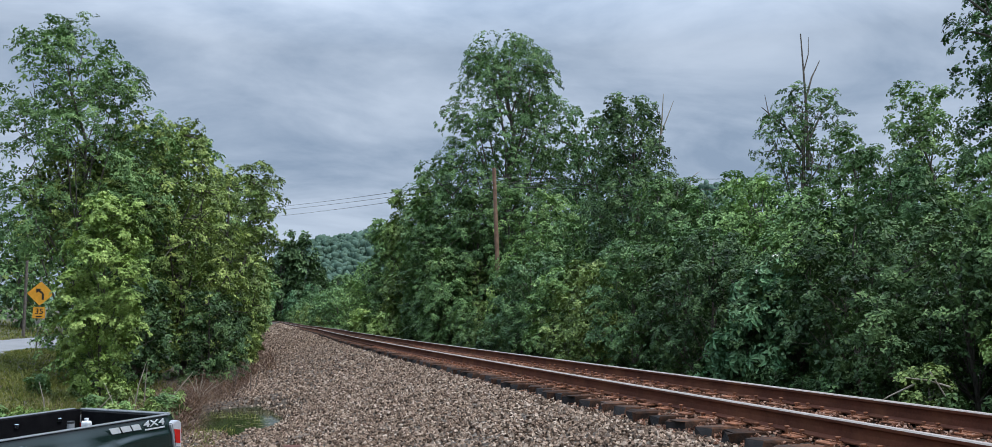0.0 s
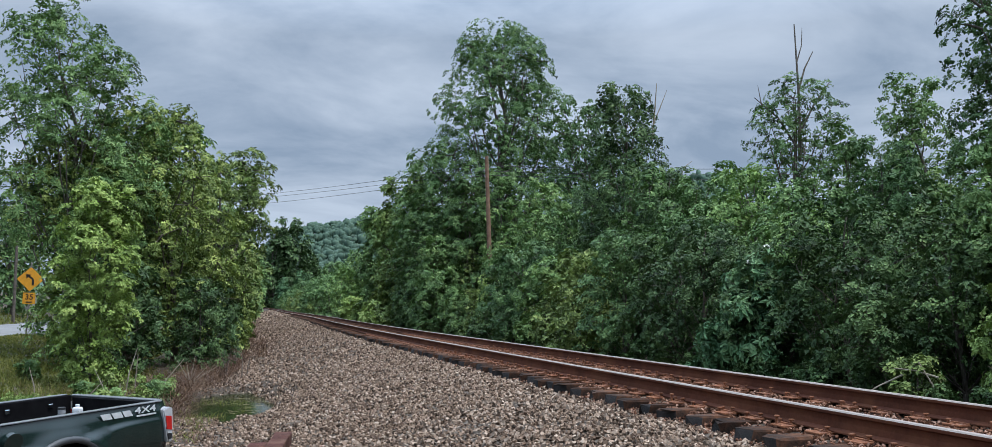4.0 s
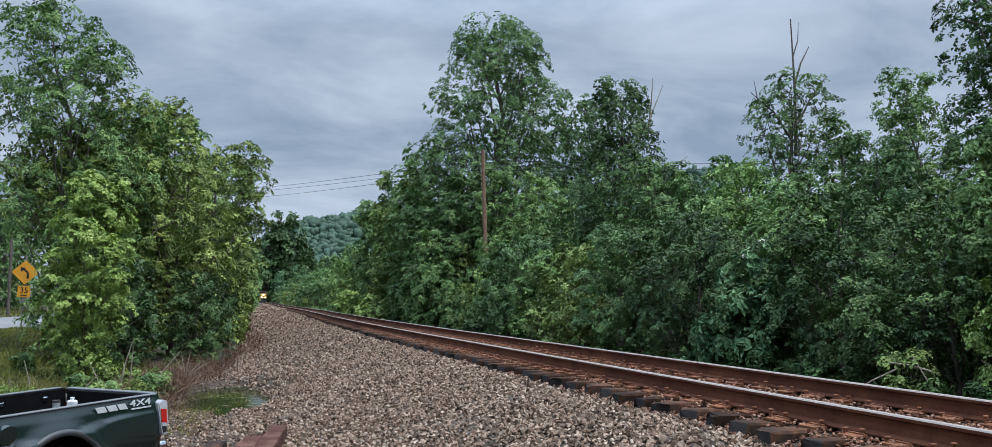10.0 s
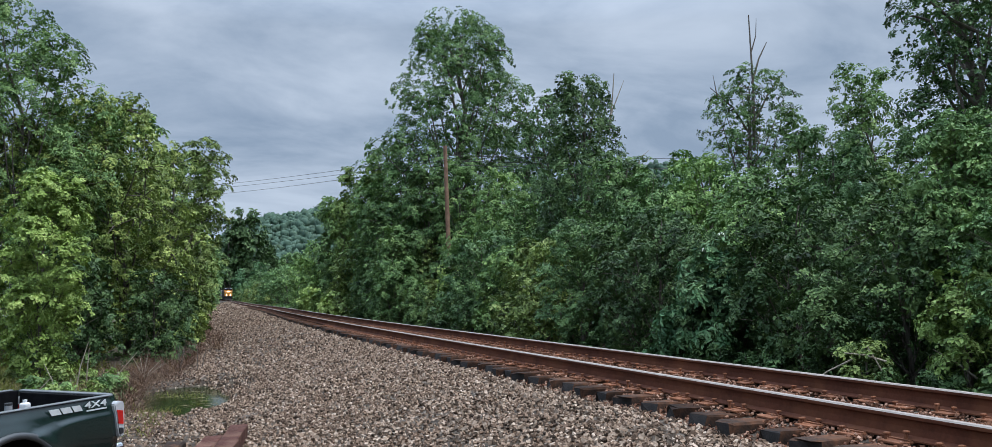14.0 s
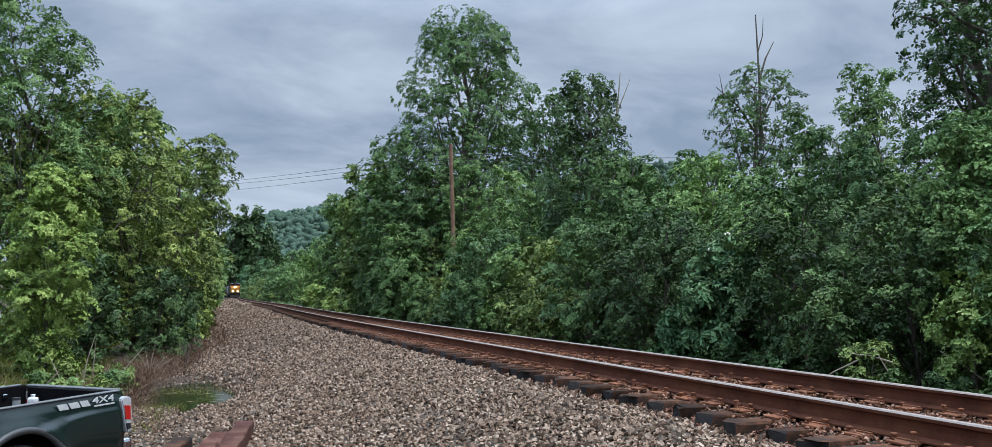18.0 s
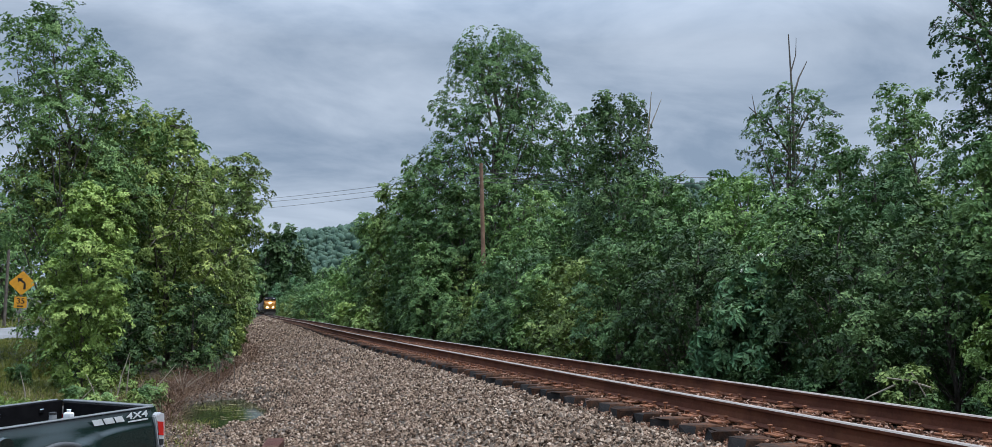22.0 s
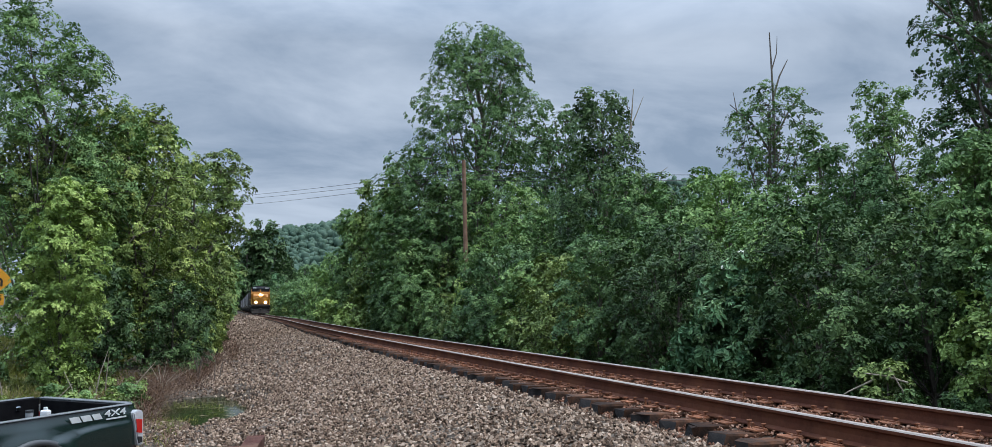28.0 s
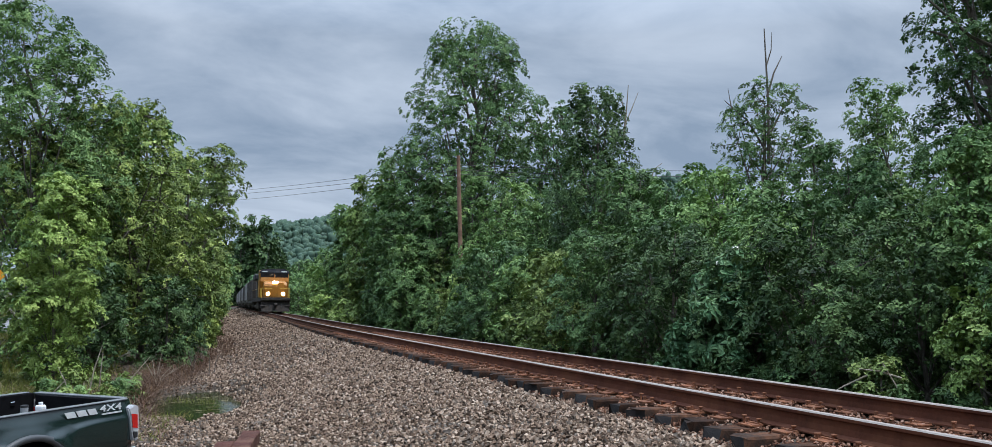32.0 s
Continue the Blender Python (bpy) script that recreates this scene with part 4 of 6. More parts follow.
# ---- trees on the near side of the track ----
grow(61, "bush", -3.52, 25.2, 4.25, 1.45, "light yellow-green tall bush beside the ballast", NEAR_GROUP, "bush", low=0.04, profile="oval", lobes=18, clumps=440, per=54, leaf=0.088, clump_r=0.30, mat=M_LEAF_LIGHT, core=62, trunk_r=0.05, droop=0.3)
grow(62, "tree", -2.0, 35.0, 8.5, 3.5, "rounded olive-green tree over the ballast edge", NEAR_GROUP, low=0.04, profile="round", lobes=18, clumps=520, per=50, leaf=0.122, clump_r=0.46, mat=M_LEAF_OLIVE, core=62, trunk_r=0.14)
grow(63, "tall_tree", -4.9, 31.6, 11.3, 3.6, "tall airy green tree beside the road", NEAR_GROUP, lean=-0.19, low=0.3, profile="round", lobes=28, clumps=760, per=42, leaf=0.14, clump_r=0.50, mat=M_LEAF_GREY, trunk_r=0.10, gap=0.3, width=0.42, twig_share=0.06, core=12)
grow(67, "tree", -3.9, 33.8, 7.9, 2.8, "light green tree behind the bush", NEAR_GROUP, low=0.08, profile="round", lobes=14, clumps=300, per=50, leaf=0.122, clump_r=0.42, mat=M_LEAF_LIGHT, core=62, trunk_r=0.11)
grow(68, "tree", -3.2, 48.0, 11.2, 3.0, "green tree in the near thicket", NEAR_GROUP, low=0.08, profile="oval", lobes=14, clumps=186, per=36, leaf=0.282, clump_r=0.6, mat=M_LEAF, trunk_r=0.15, gap=0.1)
grow(69, "tree", -0.6, 44.0, 8.3, 3.1, "olive-green tree over the ballast edge", NEAR_GROUP, low=0.03, profile="spread", lobes=16, clumps=330, per=40, leaf=0.17, clump_r=0.5, mat=M_LEAF_OLIVE, trunk_r=0.12)
grow(70, "tree", -0.4, 53.0, 9.4, 3.0, "green tree along the ballast edge", NEAR_GROUP, low=0.03, profile="spread", lobes=15, clumps=300, per=38, leaf=0.20, clump_r=0.55, mat=M_LEAF_LIGHT, trunk_r=0.12)
grow(152, "tree", -6.0, 46.0, 8.4, 2.6, "dark green tree beyond the road sign", NEAR_GROUP, low=0.04, profile="round", lobes=13, clumps=190, per=38, leaf=0.17, clump_r=0.5, mat=M_LEAF_GREY, trunk_r=0.11)
grow(153, "bush", -4.9, 30.0, 3.6, 1.5, "dark green bush behind the light bush", NEAR_GROUP, "bush", low=0.03, profile="round", lobes=11, clumps=190, per=42, leaf=0.105, clump_r=0.36, mat=M_LEAF, trunk_r=0.06)
grow(154, "bush", 10.5, 9.3, 1.2, 0.75, "light green bush beside the track", FAR_GROUP, "bush", low=0.03, profile="round", lobes=9, clumps=90, per=48, leaf=0.07, clump_r=0.2, mat=M_LEAF_LIGHT, trunk_r=0.03)
grow(161, "tree", -4.7, 37.5, 8.6, 2.3, "dark green tree behind the near bushes", NEAR_GROUP, low=0.04, profile="round", lobes=14, clumps=320, per=38, leaf=0.14, clump_r=0.5, mat=M_LEAF_RICH, trunk_r=0.1)
grow(155, "young_tree", -5.0, 33.0, 7.0, 2.3, "young green tree with a high crown beside the road", NEAR_GROUP, low=0.5, profile="round", lobes=14, clumps=340, per=44, leaf=0.125, clump_r=0.42, mat=M_LEAF_OLIVE, trunk_r=0.07)
grow(156, "tree", 11.6, 22.6, 2.9, 1.3, "fresh green young tree before the thicket", FAR_GROUP, low=0.04, profile="round", lobes=11, clumps=150, per=46, leaf=0.095, clump_r=0.32, mat=M_LEAF_GREY, trunk_r=0.06)
grow(157, "tree", 11.2, 15.6, 2.9, 1.2, "fresh green young tree before the thicket", FAR_GROUP, low=0.35, profile="round", lobes=11, clumps=150, per=50, leaf=0.08, clump_r=0.28, mat=M_LEAF_GREY, trunk_r=0.05)
# this bush's dark leaves paint a shaded gap in the thicket
grow(158, "bush", 10.2, 11.5, 1.3, 0.8, "bush beside the track, leaves darkened for a shaded gap", FAR_GROUP, "bush", low=0.2, profile="round", lobes=9, clumps=110, per=48, leaf=0.07, clump_r=0.22, mat=M_LEAF_DARK, trunk_r=0.04)
grow(159, "tree", 12.6, 30.3, 2.6, 1.5, "fresh green young tree before the thicket", FAR_GROUP, low=0.04, profile="round", lobes=11, clumps=150, per=44, leaf=0.115, clump_r=0.36, mat=M_LEAF_OLIVE, trunk_r=0.06)
# dark leaf colour imitates the shade under the near bushes
left_shade = tree_meshes(64, 3.8, 1.75, 0.02, "shrub", 12, 140, 36, 0.12, 0.38, M_LEAF_DARK, 0.06)
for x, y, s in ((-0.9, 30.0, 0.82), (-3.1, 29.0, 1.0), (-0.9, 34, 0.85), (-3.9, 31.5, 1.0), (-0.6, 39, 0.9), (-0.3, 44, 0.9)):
    plant("bush", left_shade, x, y, turn=x * 3, size=s, label="bush in the near thicket, leaves darkened for shade", category="bush", group=NEAR_GROUP)
left_mid = tree_meshes(65, 8.4, 2.8, 0.04, "round", 13, 150, 36, 0.26, 0.62, M_LEAF_OLIVE, 0.13)
left_mid2 = tree_meshes(66, 8.8, 2.7, 0.04, "oval", 13, 150, 36, 0.26, 0.62, M_LEAF_GREY, 0.13)
for k, (x, y, s) in enumerate(((-4.4, 39.5, 0.9), (-5.4, 52, 1.15), (-2.5, 57, 1.15), (-0.6, 60, 1.0), (-4, 66, 1.2), (-0.4, 68, 1.0), (0.0, 77, 1.0), (-3.5, 78, 1.2), (0.4, 88, 1.0), (-2, 92, 1.2))):
    plant("tree", (left_mid, left_mid2)[k % 2], x, y, turn=k * 1.7, size=s, label="dense green tree along the ballast edge", category="tree", group=NEAR_GROUP)
y = 98
while y < 430:
    for x0 in (-6.6, -11.5):
        plant("tree", rnd.choice(far_kinds if y < 150 else far_lite), track_x(y) + x0 - rnd.uniform(0, 0.9), y, turn=rnd.uniform(0, 6.3), size=rnd.uniform(0.9, 1.2), label="leafy tree beside the distant track", category="tree", group=NEAR_GROUP)
    y += 8 + y * 0.03
# beyond the road
bank_kinds = [tree_meshes(161 + k, 8.6, 2.9, 0.04, ("round", "oval")[k], 12, 90, 28, 0.32, 0.75, (M_LEAF, M_LEAF_OLIVE)[k], 0.13, sides=4, core=16) for k in range(2)]
for k, (x, y, s) in enumerate(((-19.5, 60, 1.45), (-24, 74, 1.6), (-19, 88, 1.2), (-26, 52, 1.2), (-30, 66, 1.4), (-22, 104, 1.3), (-35, 90, 1.5), (-18.5, 120, 1.2))):
    plant("tree", bank_kinds[k % 2], x, y, turn=k, size=s, label="leafy tree on the bank beyond the road", category="tree", group="trees beyond the road")

# unseen trees added behind the viewer to block low sky light
rnd = random.Random(21)
for k in range(26):
    a = radians(95 + k * 7.3)
    d = 30 + rnd.uniform(0, 9)
    x, y = d * math.sin(a), d * math.cos(a)
    if abs(x - 5.78) < 6 or abs(x + 12) < 6:
        d *= 1.9
        x, y = d * math.sin(a), d * math.cos(a)
    if abs(x - 5.78) < 5 or abs(x + 12) < 5:
        continue
    plant("tree", far_lite[k % 3], x, y, turn=k, size=rnd.uniform(1.1, 1.5), label="unseen leafy tree behind the viewer, added to block low sky light", category="tree", group="trees round the clearing")
# ---- wooded distance ----
valley = [tree_meshes(101 + k, 26, 8.5, 0.03, "round", 14, 110, 20, 1.4, 2.4, (M_LEAF_DARK, M_LEAF_BLUE, M_LEAF)[k], 0.5) for k in range(3)]
for k, (x, y, kind, s) in enumerate(((28, 445, 0, 1.75), (38, 470, 0, 1.2), (19.5, 440, 0, 1.55), (24, 425, 1, 0.60), (33, 430, 1, 0.72), (8, 460, 1, 0.95), (46, 440, 2, 0.9), (56, 470, 2, 1.0), (68, 450, 2, 1.0),
                                     (0, 470, 0, 1.0), (20, 480, 1, 0.9), (-10, 480, 2, 1.0), (80, 430, 2, 1.1), (92, 400, 2, 1.1))):
    plant("tree", valley[kind], x, y, z=gz(x, y) - 0.5, turn=k * 1.3, size=s, label="tall tree closing the valley behind the railway", category="tree", group="trees across the valley")


def hill_z(x, y):
    """Far wooded ridge: rises beyond 520 m."""
    a = math.degrees(math.atan2(x, y))
    d = math.hypot(x, y)
    crest = 70 + 14 * smooth(4, 10, a) + 38 * smooth(14, 29, a) - 95 * smooth(31, 36.5, a) + 6 * noise.noise(Vector((a * 0.3, 1, 5))) + 3 * noise.noise(Vector((a * 0.9, 2, 5)))
    crest *= 0.35 + 0.65 * smooth(-2, 5, a)
    return crest * smooth(520, 860, d) * (1 - 0.35 * smooth(900, 1400, d)) - 1


def hill():
    V, F = [], []
    na, nd = 70, 24
    for i in range(na):
        a = radians(-30 + 95 * i / (na - 1))
        for j in range(nd):
            d = 500 + 900 * j / (nd - 1)
            x, y = d * math.sin(a), d * math.cos(a)
            V.append((x, y, hill_z(x, y)))
    for i in range(na - 1):
        for j in range(nd - 1):
            F.append((i * nd + j, (i + 1) * nd + j, (i + 1) * nd + j + 1, i * nd + j + 1))
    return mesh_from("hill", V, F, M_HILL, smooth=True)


tagged(new("hill", hill()), "long wooded hill across the valley", "hill", kind="structure")


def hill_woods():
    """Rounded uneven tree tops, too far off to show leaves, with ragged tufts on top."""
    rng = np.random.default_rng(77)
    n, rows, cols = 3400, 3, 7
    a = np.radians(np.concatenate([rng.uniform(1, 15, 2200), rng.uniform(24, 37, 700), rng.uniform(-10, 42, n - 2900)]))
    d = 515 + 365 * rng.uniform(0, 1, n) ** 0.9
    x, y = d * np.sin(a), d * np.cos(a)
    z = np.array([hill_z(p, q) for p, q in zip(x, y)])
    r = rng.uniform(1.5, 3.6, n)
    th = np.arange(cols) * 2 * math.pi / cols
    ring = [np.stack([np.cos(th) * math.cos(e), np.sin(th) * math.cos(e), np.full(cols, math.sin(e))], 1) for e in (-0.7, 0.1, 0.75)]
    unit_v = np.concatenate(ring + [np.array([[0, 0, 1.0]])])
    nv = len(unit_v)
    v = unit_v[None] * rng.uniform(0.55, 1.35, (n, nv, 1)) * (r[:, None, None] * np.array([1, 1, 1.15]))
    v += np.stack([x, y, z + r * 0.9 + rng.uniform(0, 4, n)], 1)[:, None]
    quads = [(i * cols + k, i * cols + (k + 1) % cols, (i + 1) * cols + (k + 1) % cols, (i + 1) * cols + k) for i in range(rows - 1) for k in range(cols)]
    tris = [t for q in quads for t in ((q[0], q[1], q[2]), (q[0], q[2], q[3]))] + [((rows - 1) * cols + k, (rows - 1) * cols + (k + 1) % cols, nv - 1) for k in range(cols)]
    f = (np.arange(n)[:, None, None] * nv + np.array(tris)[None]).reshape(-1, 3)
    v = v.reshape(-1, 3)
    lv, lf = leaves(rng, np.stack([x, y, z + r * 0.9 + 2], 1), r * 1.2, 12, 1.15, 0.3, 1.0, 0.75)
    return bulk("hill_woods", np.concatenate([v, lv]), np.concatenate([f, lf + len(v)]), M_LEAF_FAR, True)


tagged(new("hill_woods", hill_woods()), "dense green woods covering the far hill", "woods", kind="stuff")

# ---- grass, weeds and dry stems ----


def blades(name, rng, xs, ys, height, mat, lean=0.45, wide=0.012, z=None):
    n = len(xs)
    base = np.stack([xs, ys, np.array([gz(a, b) for a, b in zip(xs, ys)]) if z is None else np.full(n, z)], 1)
    h = height * rng.uniform(0.45, 1.25, (n, 1))
    d = unit(np.concatenate([rng.normal(size=(n, 2)) * lean, np.ones((n, 1))], 1))
    side = unit(np.concatenate([rng.normal(size=(n, 2)), np.zeros((n, 1))], 1)) * wide
    bend = np.concatenate([rng.normal(size=(n, 2)) * lean * 0.5, -np.abs(rng.normal(size=(n, 1))) * 0.18], 1) * h
    mid = base + d * h * 0.55
    tip = base + d * h + bend
    v = np.stack([base - side, base + side, mid + side * 0.7, mid - side * 0.7, tip], 1).reshape(-1, 3)
    i = np.arange(n)[:, None] * 5
    f = np.concatenate([i + [0, 1, 2], i + [0, 2, 3], i + [3, 2, 4]], 1).reshape(-1, 3)
    return bulk(name, v, f, mat)


rng = np.random.default_rng(15)


def field(n, x0, x1, y0, y1, clump=0.0):
    xs, ys = rng.uniform(x0, x1, n), rng.uniform(y0, y1, n)
    if clump:
        k = np.array([noise.noise(Vector((a * 0.9, b * 0.9, 2))) for a, b in zip(xs, ys)]) > clump - 0.35
        xs, ys = xs[k], ys[k]
    return xs, ys


tagged(new("grass", blades("grass", rng, *field(26000, -9.3, -3.0, 20, 44), 0.12, M_GRASS, 0.5, 0.020)), "short yellowish-green grass between road and railway", "grass", kind="stuff")
tagged(new("tall_grass", blades("tall_grass", rng, *field(6000, -6.5, -1.35, 14.5, 32, 0.35), 0.42, M_GRASS, 0.4, 0.009)), "rough tall grass at the foot of the bushes", "grass", kind="stuff")
tagged(new("bank_grass", blades("bank_grass", rng, *field(9000, -30, -15.5, 45, 95), 0.3, M_GRASS, 0.4, 0.045)), "green grass on the bank beyond the road", "grass", kind="stuff")
tagged(new("dry_grass", blades("dry_grass", rng, *field(5200, -6.5, -1.2, 15.2, 24.5, 0.3), 0.36, M_STRAW, 0.6, 0.006)), "pale dry grass among the weeds", "grass", kind="stuff")
xs, ys = field(13000, -1.7, 0.6, 17.5, 35, 0.15)
x2, y2 = field(5200, -1.9, -0.5, 20.6, 26.5, 0.25)
xs, ys = np.concatenate([xs, x2]), np.concatenate([ys, y2])
k = np.array([gz(a, b) for a, b in zip(xs, ys)]) > -1.42
k &= (xs < -0.9) | (ys > 24.0)
k &= xs < 0.085 * (ys - 25.5) - 0.15
xs, ys = xs[k], ys[k]
tagged(new("dry_brambles", blades("dry_brambles", rng, xs, ys, 0.66, M_DRY, 1.35, 0.007)), "tangle of dry reddish-brown brambles beside the ballast", "brambles", kind="stuff")
xs, ys = field(2200, 0.0, 1.6, 34, 70, 0.3)
tagged(new("dry_grass", blades("dry_grass", rng, xs, ys, 0.6, M_DRY, 0.5, 0.010)), "dry brown grass along the ballast edge", "grass", kind="stuff")
xs, ys = field(420, -0.95, 0.45, 18.4, 22.6, 0.4)
tagged(new("water_weeds", blades("water_weeds", rng, xs, ys, 0.22, M_GRASS, 0.6, 0.006, -1.45)), "thin green weeds standing in the puddle", "weeds", kind="stuff")
weed_kinds = [tree_meshes(111 + k, 0.55, 0.42, 0.03, "shrub", 6, 22, 22, 0.085, 0.14, (M_LEAF_GREY, M_LEAF_LIGHT, M_LEAF_OLIVE)[k], 0.012) for k in range(3)]
for k in range(64):
    x, y = (rnd.uniform(-6.2, -1.35), rnd.uniform(15.6, 27)) if k < 20 else (rnd.uniform(-5.4, -1.6), rnd.uniform(15.6, 18.8))
    if x > -1.2 and y > 19:
        continue
    plant("weed", weed_kinds[k % 3], x, y, turn=k, size=rnd.uniform(0.6, 1.2), label="low leafy green weed", category="weed", group="weeds below the ballast")
for k, (x, y, dx, dy, h) in enumerate(((-2.3, 21.5, 0.25, 0.1, 1.25), (-2.1, 21.8, 0.05, 0.0, 1.1), (-2.6, 21.2, -0.3, 0.1, 0.8), (-1.6, 20.8, 0.6, 0.2, 1.0), (-3.0, 20.4, 0.4, 0, 0.6), (-3.9, 20.6, -0.2, 0.1, 0.9), (0.35, 26.5, 0.0, 0.0, 0.75), (0.5, 27.5, 0.1, 0.0, 0.6))):
    v, f = tubes([([np.array((x, y, gz(x, y) - 0.05)), np.array((x + dx * 0.4, y + dy * 0.4, gz(x, y) + h * 0.55)), np.array((x + dx, y + dy, gz(x, y) + h))], [0.018, 0.014, 0.006])], 6)
    tagged(new("dead_sapling", bulk("dead_sapling", np.array(v), np.array(f), M_DEADWOOD if k < 6 else M_BARK)), "pale dead sapling leaning in the weeds", "dead sapling", "dead saplings below the ballast")


# straw and leaf bits afloat
fx, fy = field(120, -0.6, 1.0, 19.0, 22.8, 0.3)
fa = rng.uniform(-0.5, 0.5, len(fx))
fl, fw = rng.uniform(0.03, 0.11, len(fx)), rng.uniform(0.006, 0.02, len(fx))
fc, fs = np.cos(fa), np.sin(fa)
fv = np.stack([np.stack([fx + sa * fl * fc - sb * fw * fs, fy + sa * fl * fs + sb * fw * fc, np.full(len(fx), -1.399)], 1) for sa, sb in ((-1, -1), (1, -1), (1, 1), (-1, 1))], 1).reshape(-1, 3)
tagged(new("floating_bits", bulk("floating_bits", fv, np.arange(len(fv)).reshape(-1, 4), M_STRAW)), "pale straw and leaf bits floating on the puddle", "straw", kind="stuff")
xs, ys = field(700, -1.6, -0.2, 14.6, 18.6, 0.35)
tagged(new("dry_grass", blades("dry_grass", rng, xs, ys, 0.26, M_DRY, 0.8, 0.005)), "dry brown grass tufts beside the puddle", "grass", kind="stuff")
xs, ys = field(420, -1.7, -0.3, 14.2, 18.6, 0.45)
tagged(new("green_tufts", blades("green_tufts", rng, xs, ys, 0.30, M_GRASS, 0.6, 0.007)), "green grass tufts beside the puddle", "grass", kind="stuff")
xs, ys = field(2600, -5.2, -1.3, 14.6, 17.5, 0.2)
tagged(new("dry_grass", blades("dry_grass", rng, xs, ys, 0.55, M_STRAW, 0.6, 0.007)), "pale arching dry grass behind the parked truck", "grass", kind="stuff")


def bare_limbs(parent, lines, mat=M_DEADWOOD, label="bare grey dead limb"):
    """Bare dead branches that rise out of a crown; each limb is a part."""
    for pts, r in lines:
        p = [np.array(q, float) for q in pts]
        v, f = tubes([(p, np.linspace(r, r * 0.3, len(p)))], 6)
        part("bare_limb", bulk("bare_limb", np.array(v), np.array(f), mat), None, parent, label)


bare_limbs(half_dead, [([(0, 0, 7), (0.05, 0, 9.5), (-0.05, 0, 12.3)], 0.075), ([(0.0, 0, 9.6), (0.35, 0, 10.6), (0.75, 0, 11.3)], 0.05), ([(0, 0, 8), (0.7, 0, 9.2), (1.5, 0, 10.2)], 0.05),
                       ([(-0.1, 0, 7.5), (-0.9, 0, 8.6), (-1.9, 0, 9.3)], 0.05), ([(-1.6, 0, 9.0), (-1.75, 0, 9.8)], 0.025), ([(0, 0, 10.8), (0.25, 0, 11.5), (0.3, 0, 12.2)], 0.03)], M_BARK, "bare grey-brown dead limb")
bare_limbs(dark_tree, [([(0.9, 0, 9.0), (1.1, 0, 10.6), (1.2, 0, 11.7)], 0.05), ([(1.0, 0, 9.8), (1.4, 0, 10.7), (1.7, 0, 11.4)], 0.035), ([(1.05, 0, 10.0), (0.8, 0, 11.3)], 0.03),
                       ([(2.2, 0, 7.2), (2.5, 0, 7.9), (2.9, 0, 8.2)], 0.03)])
bare_limbs(old_tree, [([(1.5, 0.3, 5.5), (0.3, 0.2, 8.3), (-1.5, 0, 10.0), (-2.0, 0, 10.6)], 0.16), ([(-0.2, 0.2, 8.8), (-1.1, 0, 9.0), (-2.0, 0, 9.3)], 0.05),
                      ([(0.3, 0, 7.0), (-1.6, 0, 7.5), (-2.6, 0, 8.1), (-3.1, 0, 8.4)], 0.05), ([(-2.2, 0, 7.9), (-2.5, 0, 8.6)], 0.02), ([(0.6, 0, 8.2), (0.3, 0, 9.9), (0.4, 0, 11)], 0.06)], M_BARK, "dark leaning limb")



def twiggy(name, x, y, h, spread, seed, mat, label, category, n=9):
    """A small dead shrub: thin bare twigs from one foot."""
    rr = random.Random(seed)
    e = tagged(empty(name, pose(x, y, gz(x, y) - 0.03)), label, category)
    for k in range(n):
        a = rr.uniform(0, 6.28)
        s = spread * rr.uniform(0.2, 1.0)
        hh = h * rr.uniform(0.55, 1.0)
        p = [np.array((0, 0, 0)), np.array((s * 0.3 * math.cos(a), s * 0.3 * math.sin(a), hh * 0.5)), np.array((s * math.cos(a), s * math.sin(a), hh))]
        tv, tf = tubes([(p, [0.022 if k < 2 else 0.010, 0.012 if k < 2 else 0.007, 0.003])], 5)
        part("twig", bulk("twig", np.array(tv), np.array(tf), mat), None, e)
    return e


twiggy("dead_shrub", -0.12, 28.4, 0.95, 0.28, 5, M_BARK, "dead dark brown shrub at the ballast's edge", "shrub", 12)
twiggy("dead_shrub", 0.15, 33.0, 0.8, 0.4, 6, M_DEADWOOD, "dead pale shrub at the ballast's edge", "shrub", 9)
twiggy("dead_shrub", -1.0, 24.5, 0.9, 0.8, 7, M_DEADWOOD, "dead tangled shrub among the brambles", "shrub", 11)
for k, (a, b) in enumerate((((9.54, 10.24, 0.08), (9.78, 10.0, -0.62)), ((9.30, 10.46, -0.02), (9.75, 10.1, -0.14)), ((10.16, 9.63, 0.05), (10.5, 9.2, -0.35)), ((8.9, 10.9, -0.55), (9.5, 10.5, -0.12)))):
    a, b = np.array(a), np.array(b)
    tv, tf = tubes([([a, (a + b) / 2 + np.array((0, 0, 0.03)), b], [0.008, 0.011, 0.016])], 6)
    tagged(new("bare_stick", bulk("bare_stick", np.array(tv), np.array(tf), M_DEADWOOD)), "pale bare stick leaning out of the thicket", "stick", "bare sticks beside the track")
for k, (x, y, top) in enumerate(((0.5, 47.5, 0.6), (0.7, 51.5, 0.7), (0.9, 56.5, 0.8), (0.4, 43.0, 0.3))):
    grow(141 + k, "weed", x, y, top, 0.7, "tall yellow-green weeds at the ballast edge", "weeds below the ballast", "weed", low=0.05, profile="oval", lobes=6, clumps=36, per=30, leaf=0.12, clump_r=0.24, mat=M_LEAF_OLIVE, trunk_r=0.015)
M_BLOSSOM = plain("white_blossom", (0.75, 0.75, 0.68), 0.7)
